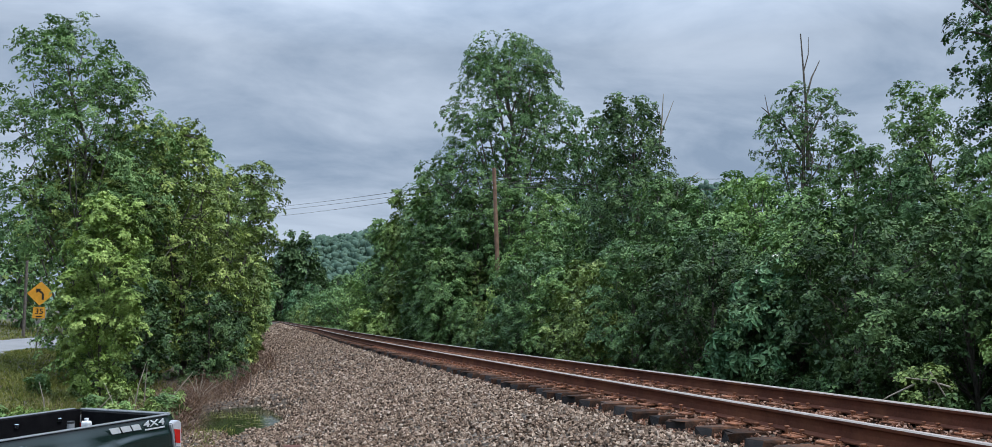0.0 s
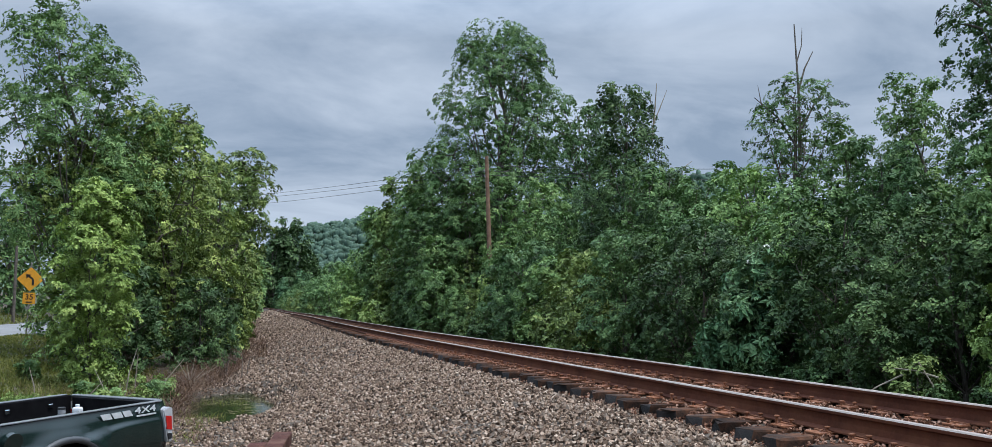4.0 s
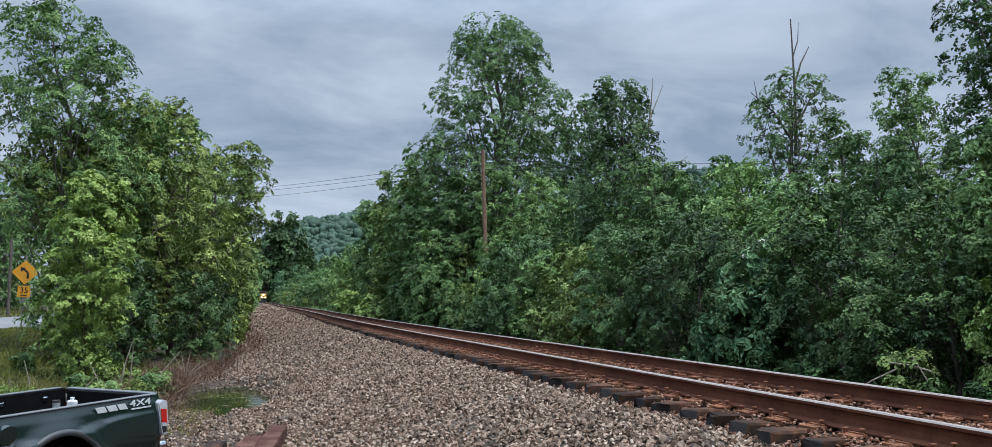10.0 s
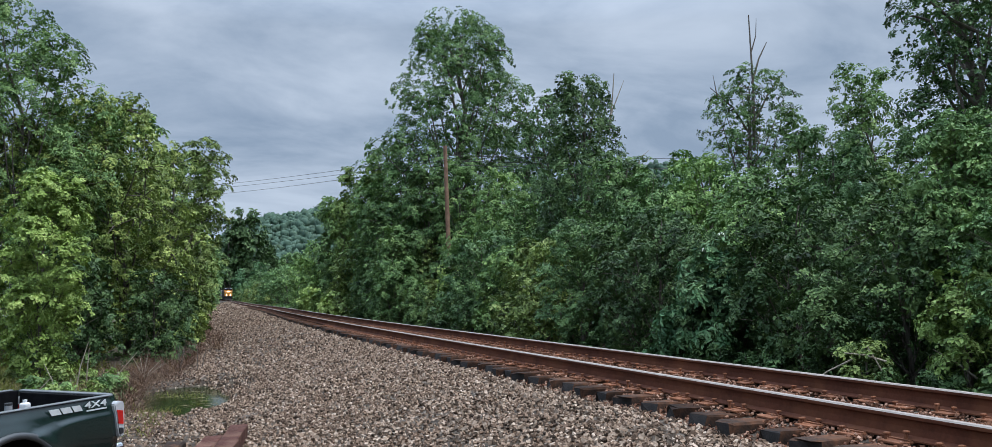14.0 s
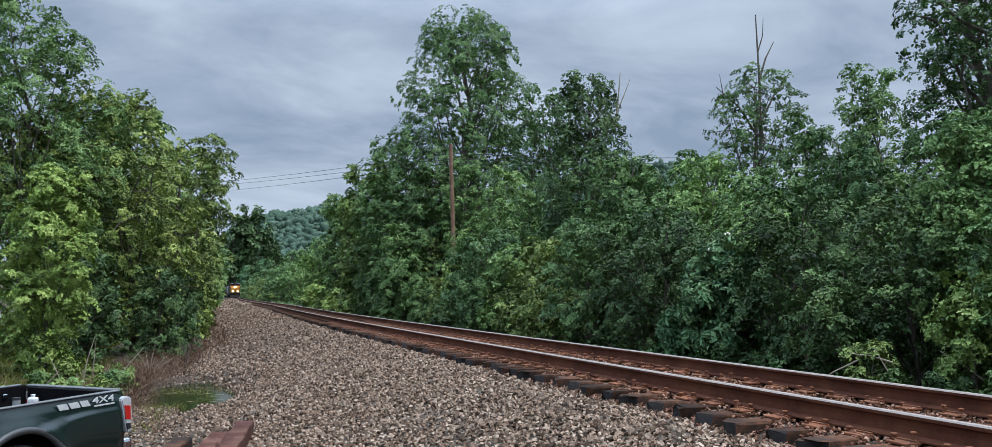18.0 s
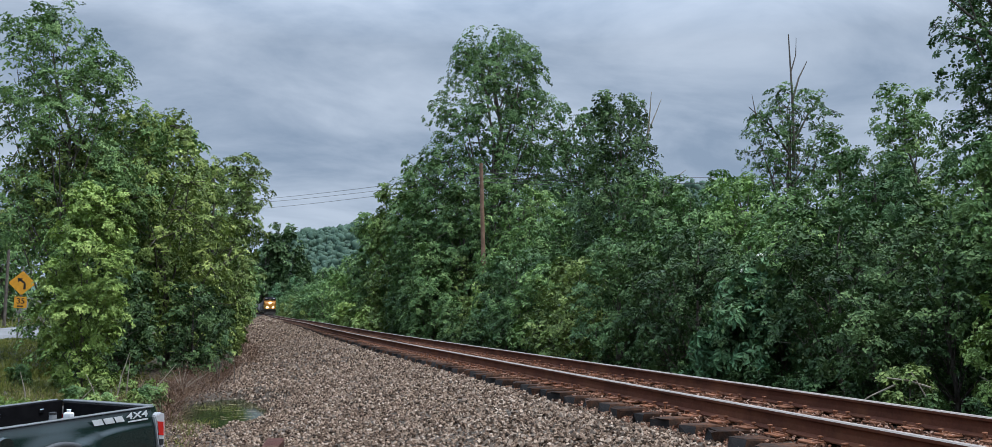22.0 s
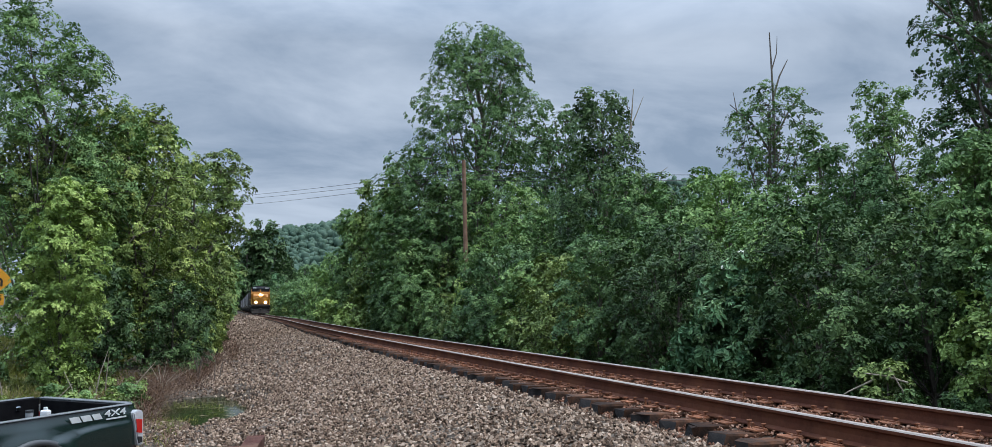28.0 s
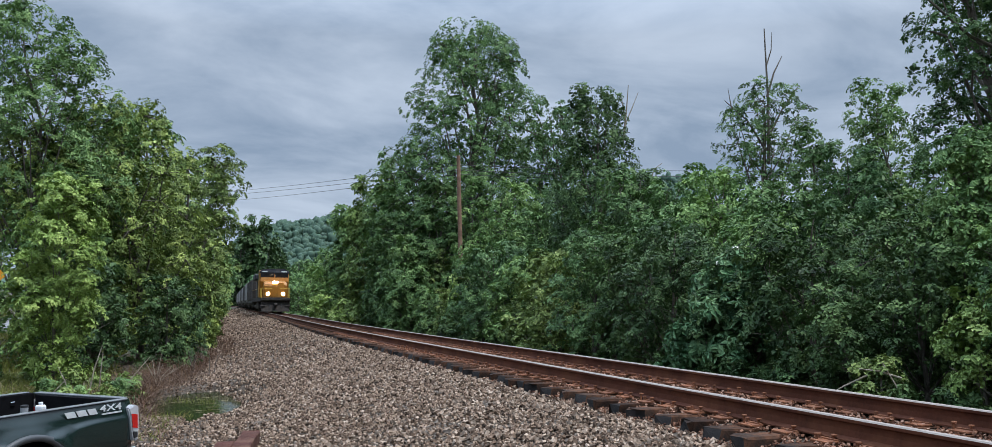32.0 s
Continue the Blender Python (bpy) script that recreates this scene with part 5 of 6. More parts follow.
bv, bf = leaves(np.random.default_rng(3), np.array([[-0.1, -0.5, 3.05], [0.12, -0.55, 2.95], [-0.45, -0.4, 2.75]]), np.array([0.09, 0.07, 0.06]), 16, 0.07)
part("blossom", bulk("blossom", bv, bf, M_BLOSSOM), None, blue_bush, "small white blossom cluster")


# ---- utility pole and wires ----
M_WIRE = plain("wire", (0.02, 0.02, 0.022), 0.6)
M_INSUL = plain("insulator", (0.22, 0.20, 0.19), 0.3)
POLE = Vector((13.85, 46.0, -0.8))
pole = tagged(empty("utility_pole", pose(*POLE)), "weathered reddish-brown wooden utility pole among the trees", "utility pole")
part("pole", rod((0.05, 0, -0.6), (-0.28, 0, 10.1), 0.15, 0.105, 12), M_POLE, pole)
for dx, z in ((0.16, 9.56), (-0.16, 9.26), (0.16, 9.03)):
    q = part("insulator", rod((-0.28, 0, z), (-0.28 + dx, 0, z + 0.03), 0.035, 0.05, 8), M_INSUL, pole)


def wire(a, b, sag, name="overhead_wire"):
    a, b = Vector(a), Vector(b)
    pts = []
    for k in range(25):
        u = k / 24
        p = a.lerp(b, u)
        p.z -= sag * 4 * u * (1 - u)
        pts.append(np.array(p))
    v, f = tubes([(pts, [0.016] * 25)], 5)
    tagged(new(name, bulk("wire", np.array(v), np.array(f), M_WIRE)), "thin dark overhead wire strung from the pole", "wire", "overhead wires")


for dz, far_end in ((9.56, (1.96, 118.5, 15.6)), (9.26, (2.41, 118.5, 15.25)), (9.03, (3.04, 118.5, 14.5))):
    top = (POLE.x - 0.28, POLE.y, POLE.z + dz)
    wire(top, far_end, 0.15)
    wire(top, (60.0, 40.0, 11.3 + (dz - 9.56) * 1.6), 0.7)
pole2 = tagged(empty("utility_pole", pose(-15.75, 73.3, gz(-15.75, 73.3))), "plain wooden utility pole beyond the road", "utility pole")
part("pole", rod((0, 0, -0.5), (0, 0, 8.6), 0.12, 0.09, 10), M_BARK, pole2)

# ---- warning sign ----
M_SIGN = plain("sign_yellow", (0.66, 0.30, 0.02), 0.5)
M_BLACK = plain("black_paint", (0.012, 0.012, 0.012), 0.5)
M_STEELPOST = surface("sign_post_steel", (0.16, 0.15, 0.14), (0.26, 0.25, 0.23), 6, 0.6, 0.4)
sign = tagged(empty("curve_warning_sign", pose(-8.72, 43.1, gz(-8.72, 43.1), 0, 1.5, 11)), "yellow diamond curve warning sign with a 35 plaque on a post", "road sign")
part("post", box(0.07, 0.04, 3.45, (0, 0, 1.55), 0.008), M_STEELPOST, sign, "thin weathered steel sign post")


def rounded_plate(w, h, r, thick, m):
    bm = bmesh.new()
    pts = []
    for cx, cy, a0 in ((1, 1, 0), (-1, 1, 90), (-1, -1, 180), (1, -1, 270)):
        for k in range(5):
            a = radians(a0 + k * 22.5)
            pts.append((cx * (w / 2 - r) + r * math.cos(a), cy * (h / 2 - r) + r * math.sin(a)))
    front = [bm.verts.new((a, -thick / 2, b)) for a, b in pts]
    back = [bm.verts.new((a, thick / 2, b)) for a, b in pts]
    bm.faces.new(front)
    bm.faces.new(back[::-1])
    n = len(pts)
    for i in range(n):
        bm.faces.new((front[i], back[i], back[(i + 1) % n], front[(i + 1) % n]))
    bmesh.ops.transform(bm, matrix=m, verts=bm.verts)
    bmesh.ops.recalc_face_normals(bm, faces=bm.faces)
    return bm


diamond = part("diamond_panel", rounded_plate(0.77, 0.77, 0.05, 0.006, pose(0, -0.03, 2.52, 0, 45, 0)), M_SIGN, sign, "yellow diamond panel")


def flat_shape(points, y, bm):
    v = [bm.verts.new((a, y, b)) for a, b in points]
    bm.faces.new(v)
    w = [bm.verts.new((a, y + 0.002, b)) for a, b in points]
    bm.faces.new(w[::-1])
    n = len(points)
    for i in range(n):
        bm.faces.new((v[i], w[i], w[(i + 1) % n], v[(i + 1) % n]))


bm = bmesh.new()
# arrow: up from the right, over to the left, then up into a head
flat_shape([(0.06, 2.24), (0.15, 2.24), (0.15, 2.47), (0.06, 2.47)], -0.038, bm)
flat_shape([(0.15, 2.47), (0.11, 2.56), (-0.06, 2.70), (-0.12, 2.63), (0.06, 2.50), (0.06, 2.47)], -0.038, bm)
flat_shape([(-0.20, 2.74), (-0.16, 2.54), (0.02, 2.72)], -0.038, bm)
bmesh.ops.recalc_face_normals(bm, faces=bm.faces)
part("arrow", bm, M_BLACK, diamond, "black winding arrow")
plaque = part("speed_plaque", rounded_plate(0.50, 0.50, 0.03, 0.006, pose(0, -0.03, 1.66, 0, 0, 0)), M_SIGN, sign, "square yellow speed plaque")


def lettering(body, size, m, material, parent, name="lettering", depth=0.002):
    cu = bpy.data.curves.new(name, "FONT")
    cu.body, cu.size, cu.align_x, cu.align_y, cu.extrude, cu.offset = body, size, "CENTER", "CENTER", depth, 0.012 * size
    tmp = bpy.data.objects.new(name, cu)
    scene.collection.objects.link(tmp)
    me = bpy.data.meshes.new_from_object(tmp.evaluated_get(bpy.context.evaluated_depsgraph_get()))
    bpy.data.objects.remove(tmp)
    me.materials.clear()
    me.materials.append(material)
    ob = new(name, me)
    ob.parent = parent
    ob.matrix_basis = m
    return ob


lettering("35", 0.34, pose(0, -0.037, 1.71, 90, 0, 0), M_BLACK, plaque)
part("lettering_bar", box(0.24, 0.004, 0.055, (0, -0.036, 1.49)), M_BLACK, plaque)
for z in (2.85, 2.2, 1.82, 1.5):
    part("bolt", rod((0, -0.032, z), (0, -0.042, z), 0.012, 0.012, 6), M_STEELPOST, sign)

# ---- old timbers at the foot of the bank ----
M_TIMBER = surface("red_timber", (0.058, 0.022, 0.016), (0.115, 0.046, 0.034), 4, 0.9, bump=0.02, fine=28, dirt=(0.15, 0.085, 0.06), dirt_scale=3, vary=0.2, spec=0.2)


def timber(x0, y0, x1, y1, z, w, h, mat, label):
    p, q = Vector((x0, y0, z)), Vector((x1, y1, z + 0.02))
    d = q - p
    m = Matrix.Translation((p + q) / 2) @ pose(0, 0, 0, 0, 0, math.degrees(math.atan2(-d.x, d.y)))
    rr = random.Random(int(x0 * 1000))
    bm = box(w, d.length, h, (0, 0, 0), 0.018, seg=2)
    bmesh.ops.subdivide_edges(bm, edges=[e for e in bm.edges if e.calc_length() > 1], cuts=8)
    for v in bm.verts:
        v.co += Vector((rr.uniform(-0.008, 0.008), rr.uniform(-0.015, 0.015), rr.uniform(-0.008, 0.006)))
    ob = part("old_tie", bm, mat, None)
    ob.matrix_basis = m
    tagged(ob, label, "railroad tie", "old ties dumped beside the bank")


timber(0.38, 10.45, 0.76, 12.95, -1.01, 0.24, 0.2, M_TIMBER, "discarded reddish-brown old wooden tie")
timber(0.05, 10.3, 0.40, 12.3, -1.05, 0.23, 0.2, M_TIMBER, "discarded reddish-brown old wooden tie")
timber(-0.42, 10.3, -0.06, 12.15, -1.06, 0.22, 0.19, M_TIE, "discarded dark weathered old wooden tie")

# ---- pickup trucks ----
M_CHROME = plain("chrome", (0.6, 0.6, 0.62), 0.18, 1.0)
M_PLASTIC = plain("black_plastic", (0.018, 0.018, 0.02), 0.55)
# cap plastic greyed: reflected sky along the bed rim is painted in
M_CAP = plain("sky_sheen_cap", (0.16, 0.17, 0.18), 0.3)
M_LINER = surface("bed_liner", (0.005, 0.005, 0.006), (0.009, 0.009, 0.010), 8, 0.95, bump=0.002, spec=0.06)
M_TYRE = surface("tyre_rubber", (0.018, 0.018, 0.018), (0.03, 0.03, 0.03), 10, 0.9)
M_RIM = plain("wheel_alloy", (0.25, 0.25, 0.26), 0.35, 0.8)
M_RED = plain("red_lens", (0.50, 0.015, 0.012), 0.15, 0.0, 0.6)
M_CLEAR = plain("clear_lens", (0.46, 0.47, 0.49), 0.12, 0.0, 0.6)
M_AMBER = plain("dark_glass", (0.02, 0.024, 0.028), 0.06, 0.0, 0.3)
M_DECAL = plain("decal_grey", (0.55, 0.57, 0.58), 0.5)
M_FLARE = plain("flare_plastic", (0.06, 0.065, 0.07), 0.5)


def bedside(sgn, y0, y1, zt, arch_y, arch_z, arch_r, xo):
    """One outer side of the body between y0 and y1, cut out over the wheel, bulged and flared."""
    bm = bmesh.new()
    ny, nz = 60, 42
    g = []
    for i in range(ny + 1):
        y = y0 + (y1 - y0) * i / ny
        zb = 0.50
        q = arch_r ** 2 - (y - arch_y) ** 2
        if q > 0:
            zb = max(zb, arch_z + math.sqrt(q))
        row = []
        for j in range(nz + 1):
            z = zb + (zt - zb) * j / nz
            x = xo + 0.035 * math.sin(math.pi * min(1, max(0, (z - 0.5) / (zt - 0.5)))) - 0.02 * smooth(zt - 0.12, zt, z)
            r = math.hypot(y - arch_y, z - arch_z)
            x += 0.045 * math.exp(-((r - arch_r) / 0.10) ** 2)
            # shoulder crease that swells into the flare over the wheel
            zc = zt - 0.19 - 0.10 * smooth(0.55, 1.5, y) + 0.03 * smooth(1.6, 2.3, y)
            x += 0.034 * smooth(zc + 0.035, zc - 0.015, z) * (0.35 + 0.65 * smooth(0.25, 0.8, y)) - 0.012
            x -= 0.05 * smooth(0.14, 0.0, y - y0)
            row.append(bm.verts.new((sgn * x, y, z)))
        g.append(row)
    for i in range(ny):
        for j in range(nz):
            bm.faces.new((g[i][j], g[i + 1][j], g[i + 1][j + 1], g[i][j + 1]))
    bmesh.ops.recalc_face_normals(bm, faces=bm.faces)
    bmesh.ops.solidify(bm, geom=list(bm.faces), thickness=0.025)
    for f in bm.faces:
        f.smooth = True
    return bm


def arch_band(sgn, cy, cz, r, xo):
    """The moulding round a wheel opening."""
    bm = bmesh.new()
    n = 26
    rings = []
    for i in range(n + 1):
        a = radians(-4 + 188 * i / n)
        ring = []
        for dr, dx in ((0.0, -0.03), (0.0, 0.03), (0.035, 0.042), (0.065, 0.03), (0.065, -0.03)):
            ring.append(bm.verts.new((sgn * (xo + dx), cy + (r + dr) * math.cos(a), cz + (r + dr) * math.sin(a))))
        rings.append(ring)
    for i in range(n):
        for j in range(5):
            bm.faces.new((rings[i][j], rings[i][(j + 1) % 5], rings[i + 1][(j + 1) % 5], rings[i + 1][j]))
    bm.faces.new(rings[0])
    bm.faces.new(rings[-1][::-1])
    bmesh.ops.recalc_face_normals(bm, faces=bm.faces)
    for f in bm.faces:
        f.smooth = True
    return bm


def wheel(parent, x, y, z, r=0.39, w=0.25):
    t = bmesh.new()
    prof = [(r * 0.62, -w / 2), (r * 0.93, -w / 2), (r, -w / 2 + 0.04), (r, w / 2 - 0.04), (r * 0.93, w / 2), (r * 0.62, w / 2)]
    n = 28
    rings = [[t.verts.new((a, p * math.cos(2 * math.pi * k / n), p * math.sin(2 * math.pi * k / n))) for p, a in prof] for k in range(n)]
    for k in range(n):
        for j in range(len(prof)):
            t.faces.new((rings[k][j], rings[k][(j + 1) % 6], rings[(k + 1) % n][(j + 1) % 6], rings[(k + 1) % n][j]))
    bmesh.ops.recalc_face_normals(t, faces=t.faces)
    wh = part("wheel", t, M_TYRE, parent)
    wh.location = (x, y, z)
    rim = rod((-w * 0.36, 0, 0), (w * 0.36, 0, 0), r * 0.60, r * 0.60, 24)
    for k in range(5):
        a = 2 * math.pi * k / 5
        for s in (-1, 1):
            box(0.05, 0.09, r * 0.55, (s * w * 0.40, math.sin(a) * r * 0.3, math.cos(a) * r * 0.3), 0.01, rim, pose(0, 0, 0, -math.degrees(a), 0, 0))
    part("rim", rim, M_RIM, wh, "grey alloy rim")


def pickup(name, m, paint, label, decal=True):
    e = tagged(empty(name, m), label, "pickup truck")
    zt, L, wy = 1.16, 2.3, 1.37
    for s in (-1, 1):
        part("bed_side", bedside(s, 0.02, L, zt, wy, 0.40, 0.53, 0.845), paint, e)
        part("bed_rail", box(0.075, L - 0.10, 0.016, (s * 0.80, L / 2 + 0.05, zt + 0.004), 0.009, seg=2), M_CAP, e, "plastic bed rail cap, sky sheen put into its grey")
        part("inner_wall", box(0.05, L - 0.12, 0.50, (s * 0.755, L / 2, 0.91), 0.01), M_LINER, e)
        part("wheel_arch_moulding", arch_band(s, wy, 0.40, 0.495, 0.905), M_FLARE, e, "grey plastic wheel arch moulding")
        part("wheel_housing", box(0.24, 0.85, 0.26, (s * 0.66, wy, 0.80), 0.08, seg=2), M_LINER, e)
        outline = [(0.135, 1.065), (0.05, 1.095), (-0.012, 1.075), (-0.022, 0.90), (-0.016, 0.70), (0.045, 0.69), (0.075, 0.80), (0.10, 0.93)]
        lamp_m = prism(outline, 0.135)
        bmesh.ops.bevel(lamp_m, geom=list(lamp_m.edges), offset=0.012, segments=2, affect="EDGES")
        lamp = part("tail_light", lamp_m, M_CLEAR, e, "clear and red tail light")
        lamp.location.x = s * 0.822
        part("red_lens", prism([(0.098, 1.00), (0.012, 0.985), (0.004, 0.83), (0.072, 0.845)], 0.147), M_RED, lamp)
        part("red_lens", box(0.095, 0.012, 0.16, (s * 0.005, -0.024, 0.91), 0.004), M_RED, lamp)
        part("reverse_lens", prism([(0.062, 0.80), (0.004, 0.79), (0.002, 0.73), (0.045, 0.725)], 0.145), M_PLASTIC, lamp)
        for y in (0.35, 0.9, 1.45):
            part("tie_down", box(0.02, 0.06, 0.05, (s * 0.722, y, 1.06), 0.006), M_CHROME, e)
    part("bed_floor", box(1.50, L, 0.06, (0, L / 2, 0.70), 0.01), M_LINER, e)
    part("bed_front", box(1.52, 0.06, 0.50, (0, L - 0.02, 0.93), 0.01), M_LINER, e)
    gate = part("tailgate", box(1.40, 0.075, 0.52, (0, 0.035, 0.895), 0.02, seg=2), paint, e)
    part("gate_cap", box(1.42, 0.09, 0.022, (0, 0.035, 1.158), 0.009, seg=2), M_CAP, gate)
    part("gate_handle", box(0.24, 0.02, 0.07, (0, -0.008, 1.06), 0.008), M_PLASTIC, gate)
    part("gate_liner", box(1.36, 0.02, 0.48, (0, 0.082, 0.90), 0.005), M_LINER, gate)
    part("rear_bumper", box(1.62, 0.13, 0.15, (0, -0.04, 0.53), 0.035, seg=2), M_CHROME, e, "dull chrome rear bumper")
    part("plate_bar", box(0.30, 0.012, 0.12, (0, -0.146, 0.57)), M_DECAL, e)
    part("fuel_door", rod((-0.86, 1.95, 1.0), (-0.906, 1.95, 0.99), 0.10, 0.095, 24), paint, e, "round fuel door")
    # chassis and cab
    part("frame", box(1.1, 4.9, 0.16, (0, 2.6, 0.50), 0.02), M_PLASTIC, e)
    cab = [(L + 0.02, 0.48), (L + 0.02, 1.18), (L + 0.12, 1.24), (L + 0.28, 1.74), (L + 0.55, 1.80), (L + 1.35, 1.79), (L + 2.05, 1.28), (L + 3.15, 1.14), (L + 3.42, 1.02), (L + 3.5, 0.62), (L + 3.42, 0.48)]
    body = prism(cab, 1.70)
    es = [d for d in body.edges if abs(d.verts[0].co.x - d.verts[1].co.x) < 0.01]
    bmesh.ops.bevel(body, geom=es, offset=0.07, segments=2, affect="EDGES", profile=0.6)
    part("cab", body, paint, e)
    side_glass = [(L + 0.30, 1.26), (L + 0.42, 1.66), (L + 0.62, 1.71), (L + 1.28, 1.70), (L + 1.82, 1.27)]
    for s in (-1, 1):
        g = part("side_window", prism(side_glass, 0.02), M_AMBER, e)
        g.location.x = s * 0.845
        part("door_handle", box(0.03, 0.14, 0.03, (s * 0.865, L + 0.75, 1.12), 0.008), paint, e)
        part("mirror", box(0.20, 0.10, 0.17, (s * 0.98, L + 1.75, 1.28), 0.03, seg=2), M_PLASTIC, e)
        part("wheel_arch_moulding", arch_band(s, L + 2.75, 0.40, 0.44, 0.845), M_FLARE, e, "grey plastic wheel arch moulding")
        part("head_light", box(0.3, 0.12, 0.16, (s * 0.66, L + 3.45, 0.92), 0.03, seg=2), M_CLEAR, e)
        wheel(e, s * 0.76, wy, 0.39)
        wheel(e, s * 0.76, L + 2.75, 0.39)
    rw = prism([(-0.006, -0.21), (0.006, -0.21), (0.006, 0.21), (-0.006, 0.21)], 1.36, place=pose(0, L + 0.185, 1.49, -18, 0, 0))
    part("rear_window", rw, M_AMBER, e)
    ws = prism([(-0.006, -0.36), (0.006, -0.36), (0.006, 0.36), (-0.006, 0.36)], 1.42, place=pose(0, L + 1.72, 1.55, 54, 0, 0))
    part("windscreen", ws, M_AMBER, e)
    part("grille", box(1.1, 0.06, 0.32, (0, L + 3.5, 0.84), 0.02), M_PLASTIC, e)
    part("front_bumper", box(1.7, 0.2, 0.24, (0, L + 3.48, 0.56), 0.05, seg=2), paint, e)
    if decal:
        for s in (-1,):
            d = empty("decal")
            d.parent = e
            x = s * 0.862
            # three plain slanted blocks where a mark is printed
            for y0, y1 in ((0.935, 0.815), (0.795, 0.675), (0.655, 0.55)):
                bmd = bmesh.new()
                q = [(y0 + 0.02, 1.118), (y1 + 0.02, 1.118), (y1 - 0.02, 1.055), (y0 - 0.02, 1.055)]
                ring = [[bmd.verts.new((x + o, a, b)) for a, b in q] for o in (-0.002, 0.002)]
                bmd.faces.new(ring[0])
                bmd.faces.new(ring[1][::-1])
                for k in range(4):
                    bmd.faces.new((ring[0][k], ring[1][k], ring[1][(k + 1) % 4], ring[0][(k + 1) % 4]))
                bmesh.ops.recalc_face_normals(bmd, faces=bmd.faces)
                part("decal_shape", bmd, M_DECAL, d)
            t = lettering("4X4", 0.098, Matrix.Translation((x, 0.36, 1.10)) @ pose(0, 0, 0, 90, 0, -90) @ Matrix.Diagonal((1.75, 1, 1, 1)), M_DECAL, d, "lettering", 0.003)
            part("decal_bar", box(0.004, 0.27, 0.016, (x, 0.345, 1.043)), M_DECAL, d)
    return e


M_GREEN_PAINT = plain("dark_green_paint", (0.007, 0.019, 0.017), 0.25, 0.0, 0.4)
M_DARK_PAINT = plain("black_paint_gloss", (0.004, 0.005, 0.007), 0.6, 0.0, 0.0)
TRUCK_Z = -1.34
parked = pickup("pickup_truck", pose(-1.26, 11.33, TRUCK_Z, -1.2, 0, 137.0), M_GREEN_PAINT, "dark green pickup truck with an open bed parked below the ballast")
passing = pickup("pickup_truck", pose(-10.6, -300, -0.4), M_DARK_PAINT, "black pickup truck driving along the country road", False)
for bit in passing.children:
    if bit.name.startswith(("rear_bumper", "bed_rail", "wheel_arch")):
        bit.data.materials[0] = M_PLASTIC
M_DARK_PAINT.node_tree.nodes["Principled BSDF"].inputs["Specular IOR Level"].default_value = 0.15
M_WHITE = plain("white_plastic", (0.72, 0.73, 0.74), 0.5)
M_CAN = plain("grey_can", (0.30, 0.31, 0.32), 0.4)
jug = empty("white_jug", parked.matrix_basis @ pose(0.0, 0.55, 0.73, 0, 0, 15))
part("jug_body", box(0.10, 0.08, 0.38, (0, 0, 0.19), 0.02, seg=2), M_WHITE, jug)
part("cap", rod((0, 0, 0.38), (0, 0, 0.41), 0.02, 0.025, 12), M_WHITE, jug)
tagged(jug, "white plastic jug standing in the truck bed", "jug")
can = empty("grey_can", parked.matrix_basis @ pose(0.12, 0.66, 0.73))
part("can_body", rod((0, 0, 0), (0, 0, 0.36), 0.04, 0.04, 18), M_CAN, can)
part("lid", rod((0, 0, 0.36), (0, 0, 0.385), 0.043, 0.04, 18), M_PLASTIC, can)
tagged(can, "grey metal can standing in the truck bed", "can")

# ---- the train ----
M_YELLOW = surface("loco_yellow", (0.36, 0.135, 0.012), (0.44, 0.175, 0.018), 3, 0.45, dirt=(0.30, 0.15, 0.03), dirt_scale=1.2)
M_NAVY = surface("loco_dark_blue", (0.008, 0.010, 0.018), (0.015, 0.018, 0.028), 3, 0.7, dirt=(0.05, 0.042, 0.035), dirt_scale=1.0)
M_GRIME = surface("grimy_steel", (0.022, 0.018, 0.016), (0.045, 0.036, 0.03), 4, 0.8, 0.2, bump=0.004)
M_GLASS = plain("cab_glass", (0.015, 0.018, 0.022), 0.08)
M_LAMP = glowing("lamp_glow", (1.0, 0.72, 0.40), 36.0)
M_LAMP_RIM = plain("lamp_rim", (0.08, 0.08, 0.08), 0.5)
M_RAILWHITE = plain("handrail_paint", (0.55, 0.36, 0.06), 0.5)


def bogie(parent, y, axles, span, r=0.52):
    b = part("bogie_frame", box(2.5, span + 0.9, 0.36, (0, y, 0.62), 0.05), M_GRIME, parent)
    for s in (-1, 1):
        for k in range(axles):
            yy = y - span / 2 + span * k / (axles - 1)
            wm = rod((s * 0.69, yy, r), (s * 0.83, yy, r), r, r, 24)
            rod((s * 0.62, yy, r), (s * 0.69, yy, r), r + 0.025, r + 0.025, 24, wm)
            part("train_wheel", wm, M_GRIME, b)
            part("journal_box", box(0.2, 0.32, 0.36, (s * 1.12, yy, r + 0.08), 0.03), M_GRIME, b)
    return b


